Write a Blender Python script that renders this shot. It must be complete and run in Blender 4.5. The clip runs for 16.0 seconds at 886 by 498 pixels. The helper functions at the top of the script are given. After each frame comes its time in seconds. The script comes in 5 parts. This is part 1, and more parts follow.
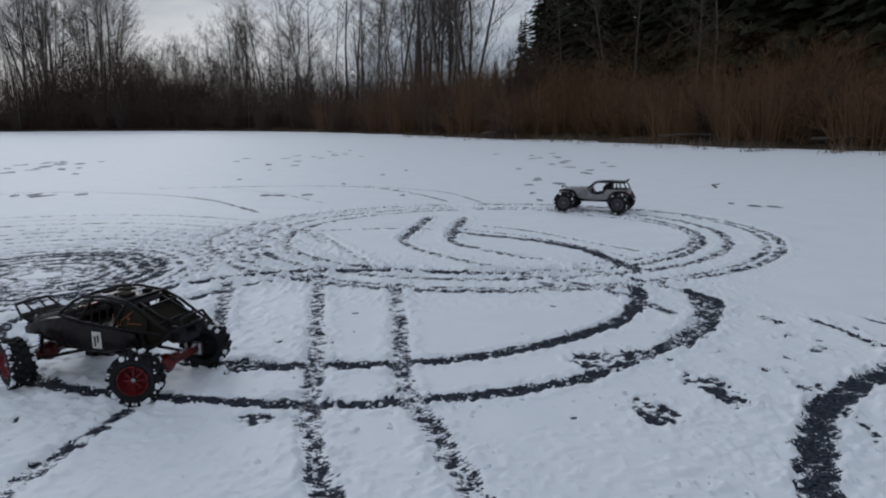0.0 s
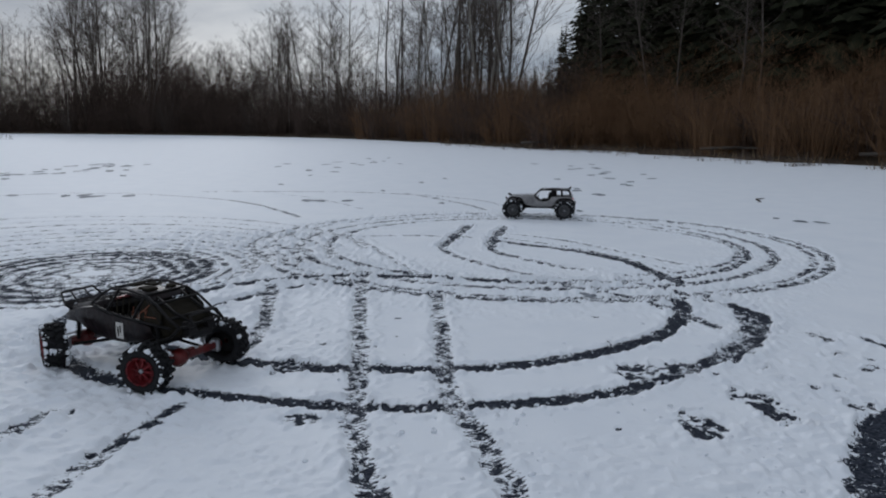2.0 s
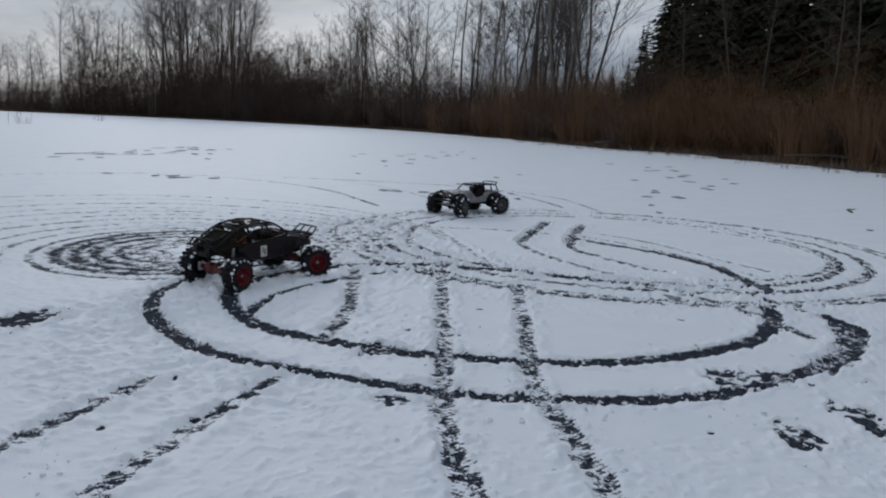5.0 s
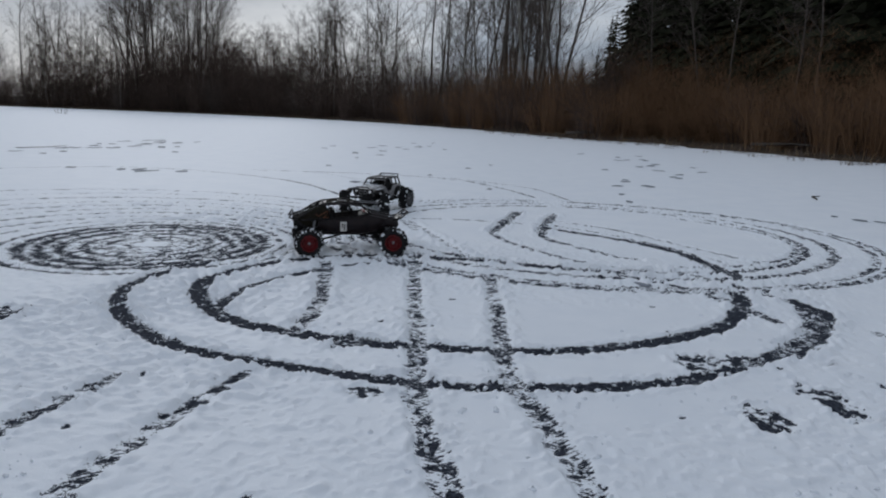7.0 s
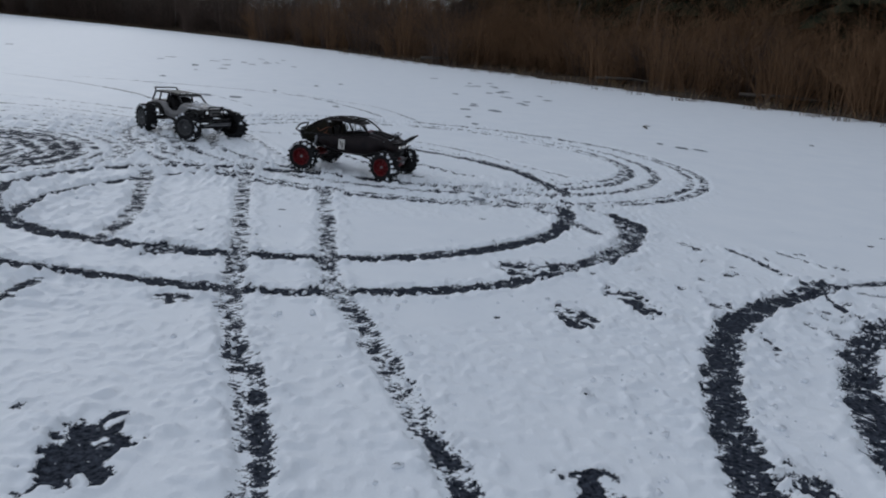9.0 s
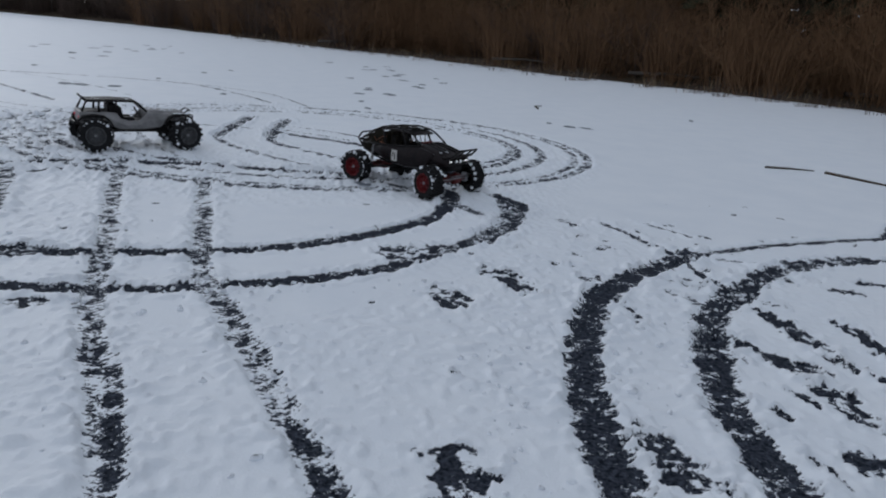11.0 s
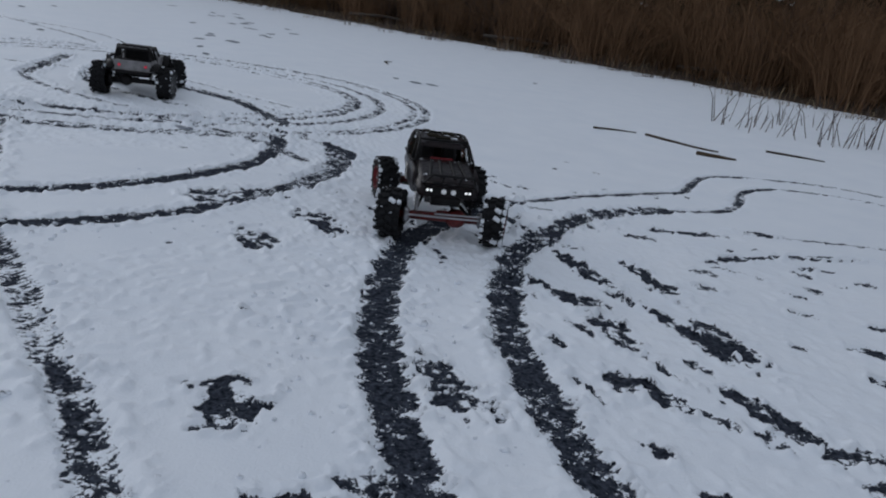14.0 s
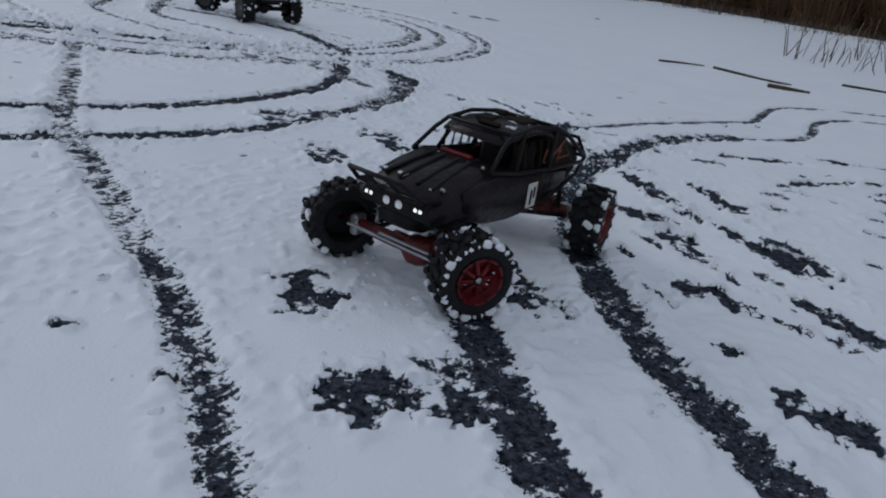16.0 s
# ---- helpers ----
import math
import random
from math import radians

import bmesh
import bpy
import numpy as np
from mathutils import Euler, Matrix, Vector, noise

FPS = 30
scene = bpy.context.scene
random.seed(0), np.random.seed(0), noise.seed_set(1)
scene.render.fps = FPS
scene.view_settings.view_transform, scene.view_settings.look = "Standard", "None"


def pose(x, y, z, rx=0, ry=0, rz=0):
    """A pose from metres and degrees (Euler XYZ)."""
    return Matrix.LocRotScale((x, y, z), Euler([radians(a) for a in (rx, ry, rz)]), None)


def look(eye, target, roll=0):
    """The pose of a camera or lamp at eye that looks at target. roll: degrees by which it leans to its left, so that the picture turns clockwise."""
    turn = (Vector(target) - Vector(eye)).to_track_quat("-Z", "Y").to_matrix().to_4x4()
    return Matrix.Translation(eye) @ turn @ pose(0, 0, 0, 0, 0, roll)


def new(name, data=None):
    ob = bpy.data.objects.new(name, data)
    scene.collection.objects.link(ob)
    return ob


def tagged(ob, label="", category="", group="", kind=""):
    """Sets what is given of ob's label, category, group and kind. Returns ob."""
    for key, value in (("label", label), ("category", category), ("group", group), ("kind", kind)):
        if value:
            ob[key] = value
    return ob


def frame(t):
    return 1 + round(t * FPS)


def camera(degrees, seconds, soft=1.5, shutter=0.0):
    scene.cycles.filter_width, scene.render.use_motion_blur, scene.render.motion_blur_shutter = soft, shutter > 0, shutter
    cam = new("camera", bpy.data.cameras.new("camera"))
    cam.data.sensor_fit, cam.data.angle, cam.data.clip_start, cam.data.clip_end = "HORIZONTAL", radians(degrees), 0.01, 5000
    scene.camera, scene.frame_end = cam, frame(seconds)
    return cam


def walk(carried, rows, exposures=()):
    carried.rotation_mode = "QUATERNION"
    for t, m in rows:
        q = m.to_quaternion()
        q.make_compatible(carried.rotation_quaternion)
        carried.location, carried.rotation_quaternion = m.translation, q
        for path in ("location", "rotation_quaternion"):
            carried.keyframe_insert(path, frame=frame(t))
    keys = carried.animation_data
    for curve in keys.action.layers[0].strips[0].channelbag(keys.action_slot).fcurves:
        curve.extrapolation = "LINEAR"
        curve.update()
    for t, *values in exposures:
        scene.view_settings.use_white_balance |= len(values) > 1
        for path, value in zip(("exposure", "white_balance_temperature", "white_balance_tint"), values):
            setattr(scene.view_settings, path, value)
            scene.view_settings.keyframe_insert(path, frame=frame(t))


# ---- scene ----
cam = camera(63.5, 16.0, soft=2.0)
PATH = [
    (0, (0.292, 0.333, 0.929), (0.25, 2.299, 0.566), -0.7),
    (0.5, (0.287, 0.329, 0.932), (0.215, 2.297, 0.584), -0.7),
    (1, (0.282, 0.328, 0.928), (0.213, 2.296, 0.576), -0.7),
    (1.5, (0.271, 0.324, 0.924), (0.177, 2.29, 0.566), -0.3),
    (2, (0.25, 0.313, 0.926), (0.112, 2.28, 0.587), 0.2),
    (2.5, (0.234, 0.312, 0.928), (0.074, 2.278, 0.601), 0.3),
    (3, (0.217, 0.307, 0.922), (0.033, 2.271, 0.59), 1.1),
    (3.5, (0.196, 0.296, 0.915), (-0.047, 2.25, 0.563), 1.6),
    (4, (0.165, 0.281, 0.912), (-0.157, 2.223, 0.56), 2.3),
    (6.5, (0.152, 0.289, 0.902), (-0.127, 2.236, 0.536), 1.8),
    (7, (0.156, 0.297, 0.898), (-0.085, 2.247, 0.523), 1.9),
    (7.5, (0.169, 0.31, 0.88), (0.005, 2.261, 0.473), 2.8),
    (8, (0.205, 0.313, 0.851), (0.146, 2.255, 0.376), 3.9),
    (8.5, (0.249, 0.327, 0.822), (0.316, 2.253, 0.288), 4.5),
    (9, (0.271, 0.345, 0.81), (0.442, 2.261, 0.264), 5.3),
    (11.5, (0.419, 0.305, 0.83), (0.886, 2.163, 0.256), 4.8),
    (12, (0.444, 0.295, 0.826), (0.956, 2.141, 0.253), 5.4),
    (12.5, (0.464, 0.282, 0.826), (1.007, 2.122, 0.259), 5.6),
    (13, (0.483, 0.274, 0.825), (1.076, 2.097, 0.254), 6.0),
    (13.5, (0.513, 0.26, 0.805), (1.174, 2.051, 0.209), 7.2),
    (14, (0.557, 0.241, 0.786), (1.343, 1.969, 0.157), 8.5),
    (14.5, (0.596, 0.237, 0.765), (1.481, 1.903, 0.102), 8.6),
    (15, (0.599, 0.233, 0.754), (1.504, 1.884, 0.079), 8.4),
    (15.5, (0.576, 0.219, 0.738), (1.42, 1.894, 0.045), 7.7),
    (16, (0.509, 0.193, 0.695), (1.156, 1.915, -0.089), 7.8),
]
walk(cam, [(t, look(eye, target, roll)) for t, eye, target, roll in PATH], exposures=((0.0, -0.42, 6040, 10), (9.0, -0.43, 6000, 10), (16.0, -0.55, 5960, 11)))

# ---------------------------------------------------------------- sky and light
world = bpy.data.worlds.new("sky")
scene.world = world
world.use_nodes = True
wt = world.node_tree
wt.nodes.clear()


def wnode(kind, **settings):
    n = wt.nodes.new(kind)
    for key, value in settings.items():
        n.inputs[key.replace("_", " ")].default_value = value
    return n


sky = wt.nodes.new("ShaderNodeTexSky")
sky.sky_type, sky.sun_disc = "NISHITA", False
sky.sun_elevation, sky.sun_rotation = radians(22), radians(-28)
coords = wt.nodes.new("ShaderNodeTexCoord")
stretch = wt.nodes.new("ShaderNodeMapping")
stretch.inputs["Scale"].default_value = (1.0, 1.0, 3.2)
puffs = wnode("ShaderNodeTexNoise", Scale=2.6, Detail=7.0, Roughness=0.55)
cover = wt.nodes.new("ShaderNodeValToRGB")
cover.color_ramp.elements[0].position, cover.color_ramp.elements[0].color = 0.36, (0.55, 0.63, 0.75, 1)
cover.color_ramp.elements[1].position, cover.color_ramp.elements[1].color = 0.57, (1.16, 1.19, 1.22, 1)
dim = wt.nodes.new("ShaderNodeMix")
dim.data_type = "RGBA"
dim.inputs["Factor"].default_value = 0.88
thin = wt.nodes.new("ShaderNodeMix")
thin.data_type, thin.blend_type = "RGBA", "MULTIPLY"
thin.inputs["Factor"].default_value = 1.0
thin.inputs[7].default_value = (0.1, 0.1, 0.1, 1)
ground_light = wnode("ShaderNodeBackground", Strength=0.64)
out = wt.nodes.new("ShaderNodeOutputWorld")
wt.links.new(coords.outputs["Generated"], stretch.inputs["Vector"])
wt.links.new(stretch.outputs["Vector"], puffs.inputs["Vector"])
wt.links.new(puffs.outputs["Fac"], cover.inputs["Fac"])
wt.links.new(sky.outputs["Color"], thin.inputs[6])
wt.links.new(thin.outputs[2], dim.inputs[6])
wt.links.new(cover.outputs["Color"], dim.inputs[7])
wt.links.new(dim.outputs[2], ground_light.inputs["Color"])
wt.links.new(ground_light.outputs["Background"], out.inputs["Surface"])

sun = new("sun", bpy.data.lights.new("sun", "SUN"))
sun.data.energy, sun.data.angle, sun.data.color = 0.70, radians(26), (1.0, 0.97, 0.93)
sun.matrix_basis = look((-10, 19, 9), (0, 0, 0))


# ---------------------------------------------------------------- materials
def material(name, base, rough=0.6, metal=0.0, vary=None, scale=8.0, bump=0.0, bump_scale=60.0, glow=None, power=0.0, island=0.0, spread=0.22, spec=0.5):
    """Base colour mixed with a second one by two octaves of noise, a fine bump, and optional glow."""
    m = bpy.data.materials.new(name)
    m.use_nodes = True
    t = m.node_tree
    b = t.nodes["Principled BSDF"]
    b.inputs["Base Color"].default_value = (*base, 1)
    b.inputs["Roughness"].default_value, b.inputs["Metallic"].default_value = rough, metal
    b.inputs["Specular IOR Level"].default_value = spec
    tc = t.nodes.new("ShaderNodeTexCoord")
    if vary:
        n = t.nodes.new("ShaderNodeTexNoise")
        n.inputs["Scale"].default_value, n.inputs["Detail"].default_value, n.inputs["Roughness"].default_value = scale, 9, 0.65
        r = t.nodes.new("ShaderNodeValToRGB")
        r.color_ramp.elements[0].position, r.color_ramp.elements[1].position = 0.5 - spread, 0.5 + spread
        r.color_ramp.elements[0].color, r.color_ramp.elements[1].color = (*base, 1), (*vary, 1)
        t.links.new(tc.outputs["Object"], n.inputs["Vector"])
        t.links.new(n.outputs["Fac"], r.inputs["Fac"])
        last = r.outputs["Color"]
        if island:
            g = t.nodes.new("ShaderNodeNewGeometry")
            h = t.nodes.new("ShaderNodeHueSaturation")
            mr = t.nodes.new("ShaderNodeMapRange")
            mr.inputs["To Min"].default_value, mr.inputs["To Max"].default_value = 1 - island, 1 + island
            t.links.new(g.outputs["Random Per Island"], mr.inputs["Value"])
            t.links.new(mr.outputs["Result"], h.inputs["Value"])
            t.links.new(last, h.inputs["Color"])
            last = h.outputs["Color"]
        t.links.new(last, b.inputs["Base Color"])
    if bump:
        n2 = t.nodes.new("ShaderNodeTexNoise")
        n2.inputs["Scale"].default_value, n2.inputs["Detail"].default_value = bump_scale, 6
        bp = t.nodes.new("ShaderNodeBump")
        bp.inputs["Strength"].default_value, bp.inputs["Distance"].default_value = bump, 0.01
        t.links.new(tc.outputs["Object"], n2.inputs["Vector"])
        t.links.new(n2.outputs["Fac"], bp.inputs["Height"])
        t.links.new(bp.outputs["Normal"], b.inputs["Normal"])
    if glow:
        b.inputs["Emission Color"].default_value, b.inputs["Emission Strength"].default_value = (*glow, 1), power
    return m


SNOW = material("snow", (0.80, 0.84, 0.90), 0.6, vary=(0.87, 0.90, 0.945), scale=3.0, bump=0.25, bump_scale=150)
ICE = material("dark_ice", (0.016, 0.019, 0.027), 0.5, vary=(0.085, 0.096, 0.12), scale=45, bump=0.5, bump_scale=140, spread=0.25, spec=0.2)
PRINT = material("trodden_snow", (0.07, 0.08, 0.105), 0.7, vary=(0.30, 0.33, 0.38), scale=14, bump=0.3)


def snow_cover():
    """Snow worn through to dark ice: the sheet's own share of bare ice, broken up by fine grains."""
    m = SNOW.copy()
    m.name = "snow_over_ice"
    t = m.node_tree
    b = t.nodes["Principled BSDF"]
    white = b.inputs["Base Color"].links[0].from_socket

    def add(kind, **settings):
        n = t.nodes.new(kind)
        for key, value in settings.items():
            n.inputs[key.replace("_", " ")].default_value = value
        return n

    place = add("ShaderNodeTexCoord")
    bare = add("ShaderNodeAttribute")
    bare.attribute_name = "bare"
    grain = add("ShaderNodeTexNoise", Scale=135.0, Detail=5.0, Roughness=0.72)
    level = add("ShaderNodeMath")
    level.operation = "MULTIPLY_ADD"
    level.inputs[1].default_value = 2.1
    shifted = add("ShaderNodeMath")
    shifted.operation = "SUBTRACT"
    shifted.inputs[1].default_value = 0.5
    open_ice = add("ShaderNodeMapRange", From_Min=0.46, From_Max=0.60)
    patch = add("ShaderNodeTexNoise", Scale=70.0, Detail=7.0, Roughness=0.7)
    tone = add("ShaderNodeValToRGB")
    tone.color_ramp.elements[0].position, tone.color_ramp.elements[0].color = 0.38, (0.007, 0.009, 0.014, 1)
    tone.color_ramp.elements[1].position, tone.color_ramp.elements[1].color = 0.72, (0.086, 0.097, 0.126, 1)
    mix = add("ShaderNodeMix")
    mix.data_type = "RGBA"
    rough = add("ShaderNodeMapRange", To_Min=0.6, To_Max=0.8)
    t.links.new(place.outputs["Object"], grain.inputs["Vector"])
    t.links.new(place.outputs["Object"], patch.inputs["Vector"])
    t.links.new(grain.outputs["Fac"], shifted.inputs[0])
    t.links.new(shifted.outputs[0], level.inputs[0])
    t.links.new(bare.outputs["Fac"], level.inputs[2])
    t.links.new(level.outputs[0], open_ice.inputs["Value"])
    t.links.new(patch.outputs["Fac"], tone.inputs["Fac"])
    t.links.new(open_ice.outputs["Result"], mix.inputs["Factor"])
    t.links.new(white, mix.inputs[6])
    t.links.new(tone.outputs["Color"], mix.inputs[7])
    t.links.new(mix.outputs[2], b.inputs["Base Color"])
    t.links.new(open_ice.outputs["Result"], rough.inputs["Value"])
    t.links.new(rough.outputs["Result"], b.inputs["Roughness"])
    gloss = add("ShaderNodeMapRange", To_Min=0.3, To_Max=0.02)
    t.links.new(open_ice.outputs["Result"], gloss.inputs["Value"])
    t.links.new(gloss.outputs["Result"], b.inputs["Specular IOR Level"])
    return m


COVER = snow_cover()
FROST = material("packed_snow", (0.70, 0.73, 0.78), 0.8, vary=(0.86, 0.88, 0.91), scale=40, bump=0.3)
LITTER = material("bank_litter", (0.035, 0.026, 0.018), 0.9, vary=(0.09, 0.066, 0.045), scale=1.2, bump=0.5, bump_scale=8, spec=0.1)
BARK = material("grey_bark", (0.055, 0.046, 0.04), 0.9, vary=(0.14, 0.12, 0.105), scale=3.0, spec=0.1)
BARK_PALE = material("pale_bark", (0.16, 0.145, 0.125), 0.9, vary=(0.30, 0.28, 0.25), scale=3.0, spec=0.1)
TWIG = material("bare_twigs", (0.075, 0.062, 0.054), 0.9, vary=(0.13, 0.108, 0.095), scale=1.0, island=0.35, spec=0.1)
TWIG_RED = material("russet_twigs", (0.135, 0.076, 0.040), 0.9, vary=(0.215, 0.129, 0.075), scale=0.6, island=0.1, spec=0.1)
TWIG_DARK = material("dark_twigs", (0.062, 0.045, 0.038), 0.9, vary=(0.115, 0.083, 0.068), scale=0.6, island=0.4, spec=0.1)
NEEDLE = material("fir_needles", (0.018, 0.020, 0.012), 0.85, vary=(0.040, 0.042, 0.024), scale=1.5, island=0.4, spec=0.1)
STRAW = material("dry_reed", (0.20, 0.14, 0.075), 0.85, vary=(0.32, 0.24, 0.14), scale=4, island=0.3)
RUBBER = material("tyre_rubber", (0.007, 0.007, 0.008), 0.72, vary=(0.016, 0.016, 0.018), scale=30, bump=0.3, bump_scale=120, spec=0.2)
RED = material("red_anodised_metal", (0.055, 0.004, 0.006), 0.45, 0.4, vary=(0.20, 0.010, 0.014), scale=25)
RED_PAINT = material("red_axle_paint", (0.17, 0.010, 0.009), 0.45, 0.1, vary=(0.025, 0.007, 0.007), scale=40, bump=0.1)
BLACK = material("black_plastic", (0.006, 0.006, 0.007), 0.5, vary=(0.018, 0.016, 0.016), scale=30, bump=0.1, spec=0.14)
PANEL = material("worn_black_panel", (0.005, 0.005, 0.007), 0.30, vary=(0.022, 0.014, 0.014), scale=26, bump=0.35, bump_scale=55, spread=0.25, spec=0.16)
OLIVE = material("dark_olive_cloth", (0.010, 0.009, 0.007), 0.9, vary=(0.026, 0.022, 0.015), scale=18, bump=0.3, spec=0.1)
RUST = material("orange_wire", (0.14, 0.045, 0.022), 0.6, vary=(0.2, 0.06, 0.02), scale=30)
STEEL = material("steel", (0.42, 0.42, 0.44), 0.35, 0.9, vary=(0.25, 0.25, 0.26), scale=40)
SILVER = material("grey_body_paint", (0.13, 0.127, 0.13), 0.45, 0.2, vary=(0.34, 0.33, 0.33), scale=12, bump=0.04)
GREY_RIM = material("dark_grey_rim", (0.06, 0.062, 0.066), 0.45, 0.5, vary=(0.12, 0.12, 0.125), scale=30)
CARD = material("white_number_card", (0.62, 0.60, 0.57), 0.6, vary=(0.48, 0.46, 0.43), scale=40)
LAMP = material("white_lamp", (0.9, 0.92, 0.95), 0.3, glow=(1.0, 0.98, 0.94), power=1.3)
LAMP_DIM = material("clear_lamp", (0.75, 0.77, 0.8), 0.2, glow=(1.0, 0.98, 0.95), power=0.15)
TAIL = material("red_lamp", (0.5, 0.02, 0.04), 0.3, glow=(1.0, 0.05, 0.12), power=0.25)


# ---------------------------------------------------------------- geometry helpers
class Shape:
    """Collects vertices and faces for one mesh."""

    def __init__(self):
        self.v, self.f, self.m = [], [], []

    def add(self, verts, faces, slot=0):
        k = len(self.v)
        self.v += [tuple(p) for p in verts]
        self.f += [tuple(i + k for i in f) for f in faces]
        self.m += [slot] * len(faces)
        return self

    def tube(self, pts, radii, sides=6, slot=0):
        pts = [Vector(p) for p in pts]
        if not hasattr(radii, "__len__"):
            radii = [radii] * len(pts)
        verts, faces = [], []
        for i, p in enumerate(pts):
            d = (pts[min(i + 1, len(pts) - 1)] - pts[max(i - 1, 0)]).normalized()
            a = d.orthogonal().normalized() if abs(d.z) > 0.95 else d.cross(Vector((0, 0, 1))).normalized()
            b = d.cross(a)
            for k in range(sides):
                w = 2 * math.pi * k / sides
                verts.append(p + (a * math.cos(w) + b * math.sin(w)) * radii[i])
        for i in range(len(pts) - 1):
            for k in range(sides):
                n = (k + 1) % sides
                faces.append((i * sides + k, i * sides + n, (i + 1) * sides + n, (i + 1) * sides + k))
        faces += [tuple(range(sides))[::-1], tuple(range((len(pts) - 1) * sides, len(pts) * sides))]
        return self.add(verts, faces, slot)

    def box(self, centre, size, turn=None, bevel=0.0, slot=0):
        """A box with chamfered edges."""
        h = [s / 2 for s in size]
        b = min(bevel, min(h) * 0.9) or min(h) * 0.04
        verts, index = [], {}
        for sx in (-1, 1):
            for sy in (-1, 1):
                for sz in (-1, 1):
                    for ax in range(3):
                        q = [sx * h[0], sy * h[1], sz * h[2]]
                        for o in range(3):
                            if o != ax:
                                q[o] -= (sx, sy, sz)[o] * b
                        index[sx, sy, sz, ax] = len(verts)
                        verts.append(Vector(q))
        faces = []
        for ax in range(3):
            o1, o2 = (ax + 1) % 3, (ax + 2) % 3
            for s in (-1, 1):
                loop = []
                for a, c in ((-1, -1), (1, -1), (1, 1), (-1, 1)):
                    k = [0, 0, 0]
                    k[ax], k[o1], k[o2] = s, a, c
                    loop.append(index[k[0], k[1], k[2], ax])
                faces.append(tuple(loop if s > 0 else loop[::-1]))
            for a in (-1, 1):
                for c in (-1, 1):
                    k0, k1 = [0, 0, 0], [0, 0, 0]
                    k0[ax], k1[ax] = -1, 1
                    k0[o1] = k1[o1] = a
                    k0[o2] = k1[o2] = c
                    loop = [index[*k0, o1], index[*k1, o1], index[*k1, o2], index[*k0, o2]]
                    faces.append(tuple(loop if a * c > 0 else loop[::-1]))
        for sx in (-1, 1):
            for sy in (-1, 1):
                for sz in (-1, 1):
                    loop = [index[sx, sy, sz, a] for a in range(3)]
                    faces.append(tuple(loop if sx * sy * sz > 0 else loop[::-1]))
        m = (turn or Matrix()).to_3x3()
        return self.add([m @ p + Vector(centre) for p in verts], faces, slot)

    def lathe(self, profile, sides=28, centre=(0, 0, 0), slot=0, closed=False, caps=(True, True)):
        """Profile of (x, r) turned about the x axis."""
        verts, faces, n = [], [], len(profile)
        for k in range(sides):
            w = 2 * math.pi * k / sides
            verts += [(centre[0] + x, centre[1] + r * math.cos(w), centre[2] + r * math.sin(w)) for x, r in profile]
        for k in range(sides):
            j = (k + 1) % sides
            for i in range(n if closed else n - 1):
                u = (i + 1) % n
                faces.append((k * n + i, k * n + u, j * n + u, j * n + i))
        if not closed:
            if caps[0]:
                faces.append(tuple(k * n for k in range(sides)))
            if caps[1]:
                faces.append(tuple(k * n + n - 1 for k in range(sides))[::-1])
        return self.add(verts, faces, slot)

    def loft(self, sections, slot=0):
        n = len(sections[0])
        verts = [p for s in sections for p in s]
        faces = []
        for i in range(len(sections) - 1):
            for k in range(n):
                j = (k + 1) % n
                faces.append((i * n + k, i * n + j, (i + 1) * n + j, (i + 1) * n + k))
        faces += [tuple(range(n))[::-1], tuple(range((len(sections) - 1) * n, len(sections) * n))]
        return self.add(verts, faces, slot)

    def blob(self, centre, size, seed=0, rough=0.25, rings=5, sides=8, slot=0):
        rng = random.Random(seed)
        verts, faces = [], []
        for i in range(rings + 1):
            a = math.pi * i / rings
            for k in range(sides):
                w = 2 * math.pi * (k + 0.5 * (i % 2)) / sides
                s = 1 + rng.uniform(-rough, rough)
                verts.append((centre[0] + size[0] * s * math.sin(a) * math.cos(w), centre[1] + size[1] * s * math.sin(a) * math.sin(w), centre[2] + size[2] * s * math.cos(a)))
        for i in range(rings):
            for k in range(sides):
                j = (k + 1) % sides
                faces.append((i * sides + k, (i + 1) * sides + k, (i + 1) * sides + j, i * sides + j))
        return self.add(verts, faces, slot)

    def mesh(self, name, mats, smooth=False):
        me = bpy.data.meshes.new(name)
        me.from_pydata(self.v, [], self.f)
        for m in mats:
            me.materials.append(m)
        me.polygons.foreach_set("material_index", self.m)
        if smooth:
            me.polygons.foreach_set("use_smooth", [True] * len(self.f))
        me.update()
        return me


def recalc(me):
    bm = bmesh.new()
    bm.from_mesh(me)
    bmesh.ops.recalc_face_normals(bm, faces=bm.faces[:])
    bm.to_mesh(me)
    bm.free()
    return me


def part(name, shape, mat, parent, label="", smooth=False, at=None):
    mats = mat if isinstance(mat, (list, tuple)) else [mat]
    ob = new(name, recalc(shape.mesh(name, mats, smooth)))
    ob.parent = parent
    if at:
        ob.matrix_basis = at
    return tagged(ob, label) if label else ob


def thing(name, label, category, group="", kind=""):
    return tagged(new(name), label, category, group, kind)


# ---------------------------------------------------------------- snow, ice and tracks
def hashed(ix, iy, seed):
    h = (ix * 374761393 + iy * 668265263 + seed * 1442695041) & 0xFFFFFFFF
    h = ((h ^ (h >> 13)) * 1274126177) & 0xFFFFFFFF
    return ((h ^ (h >> 16)) & 0xFFFF) / 65535.0


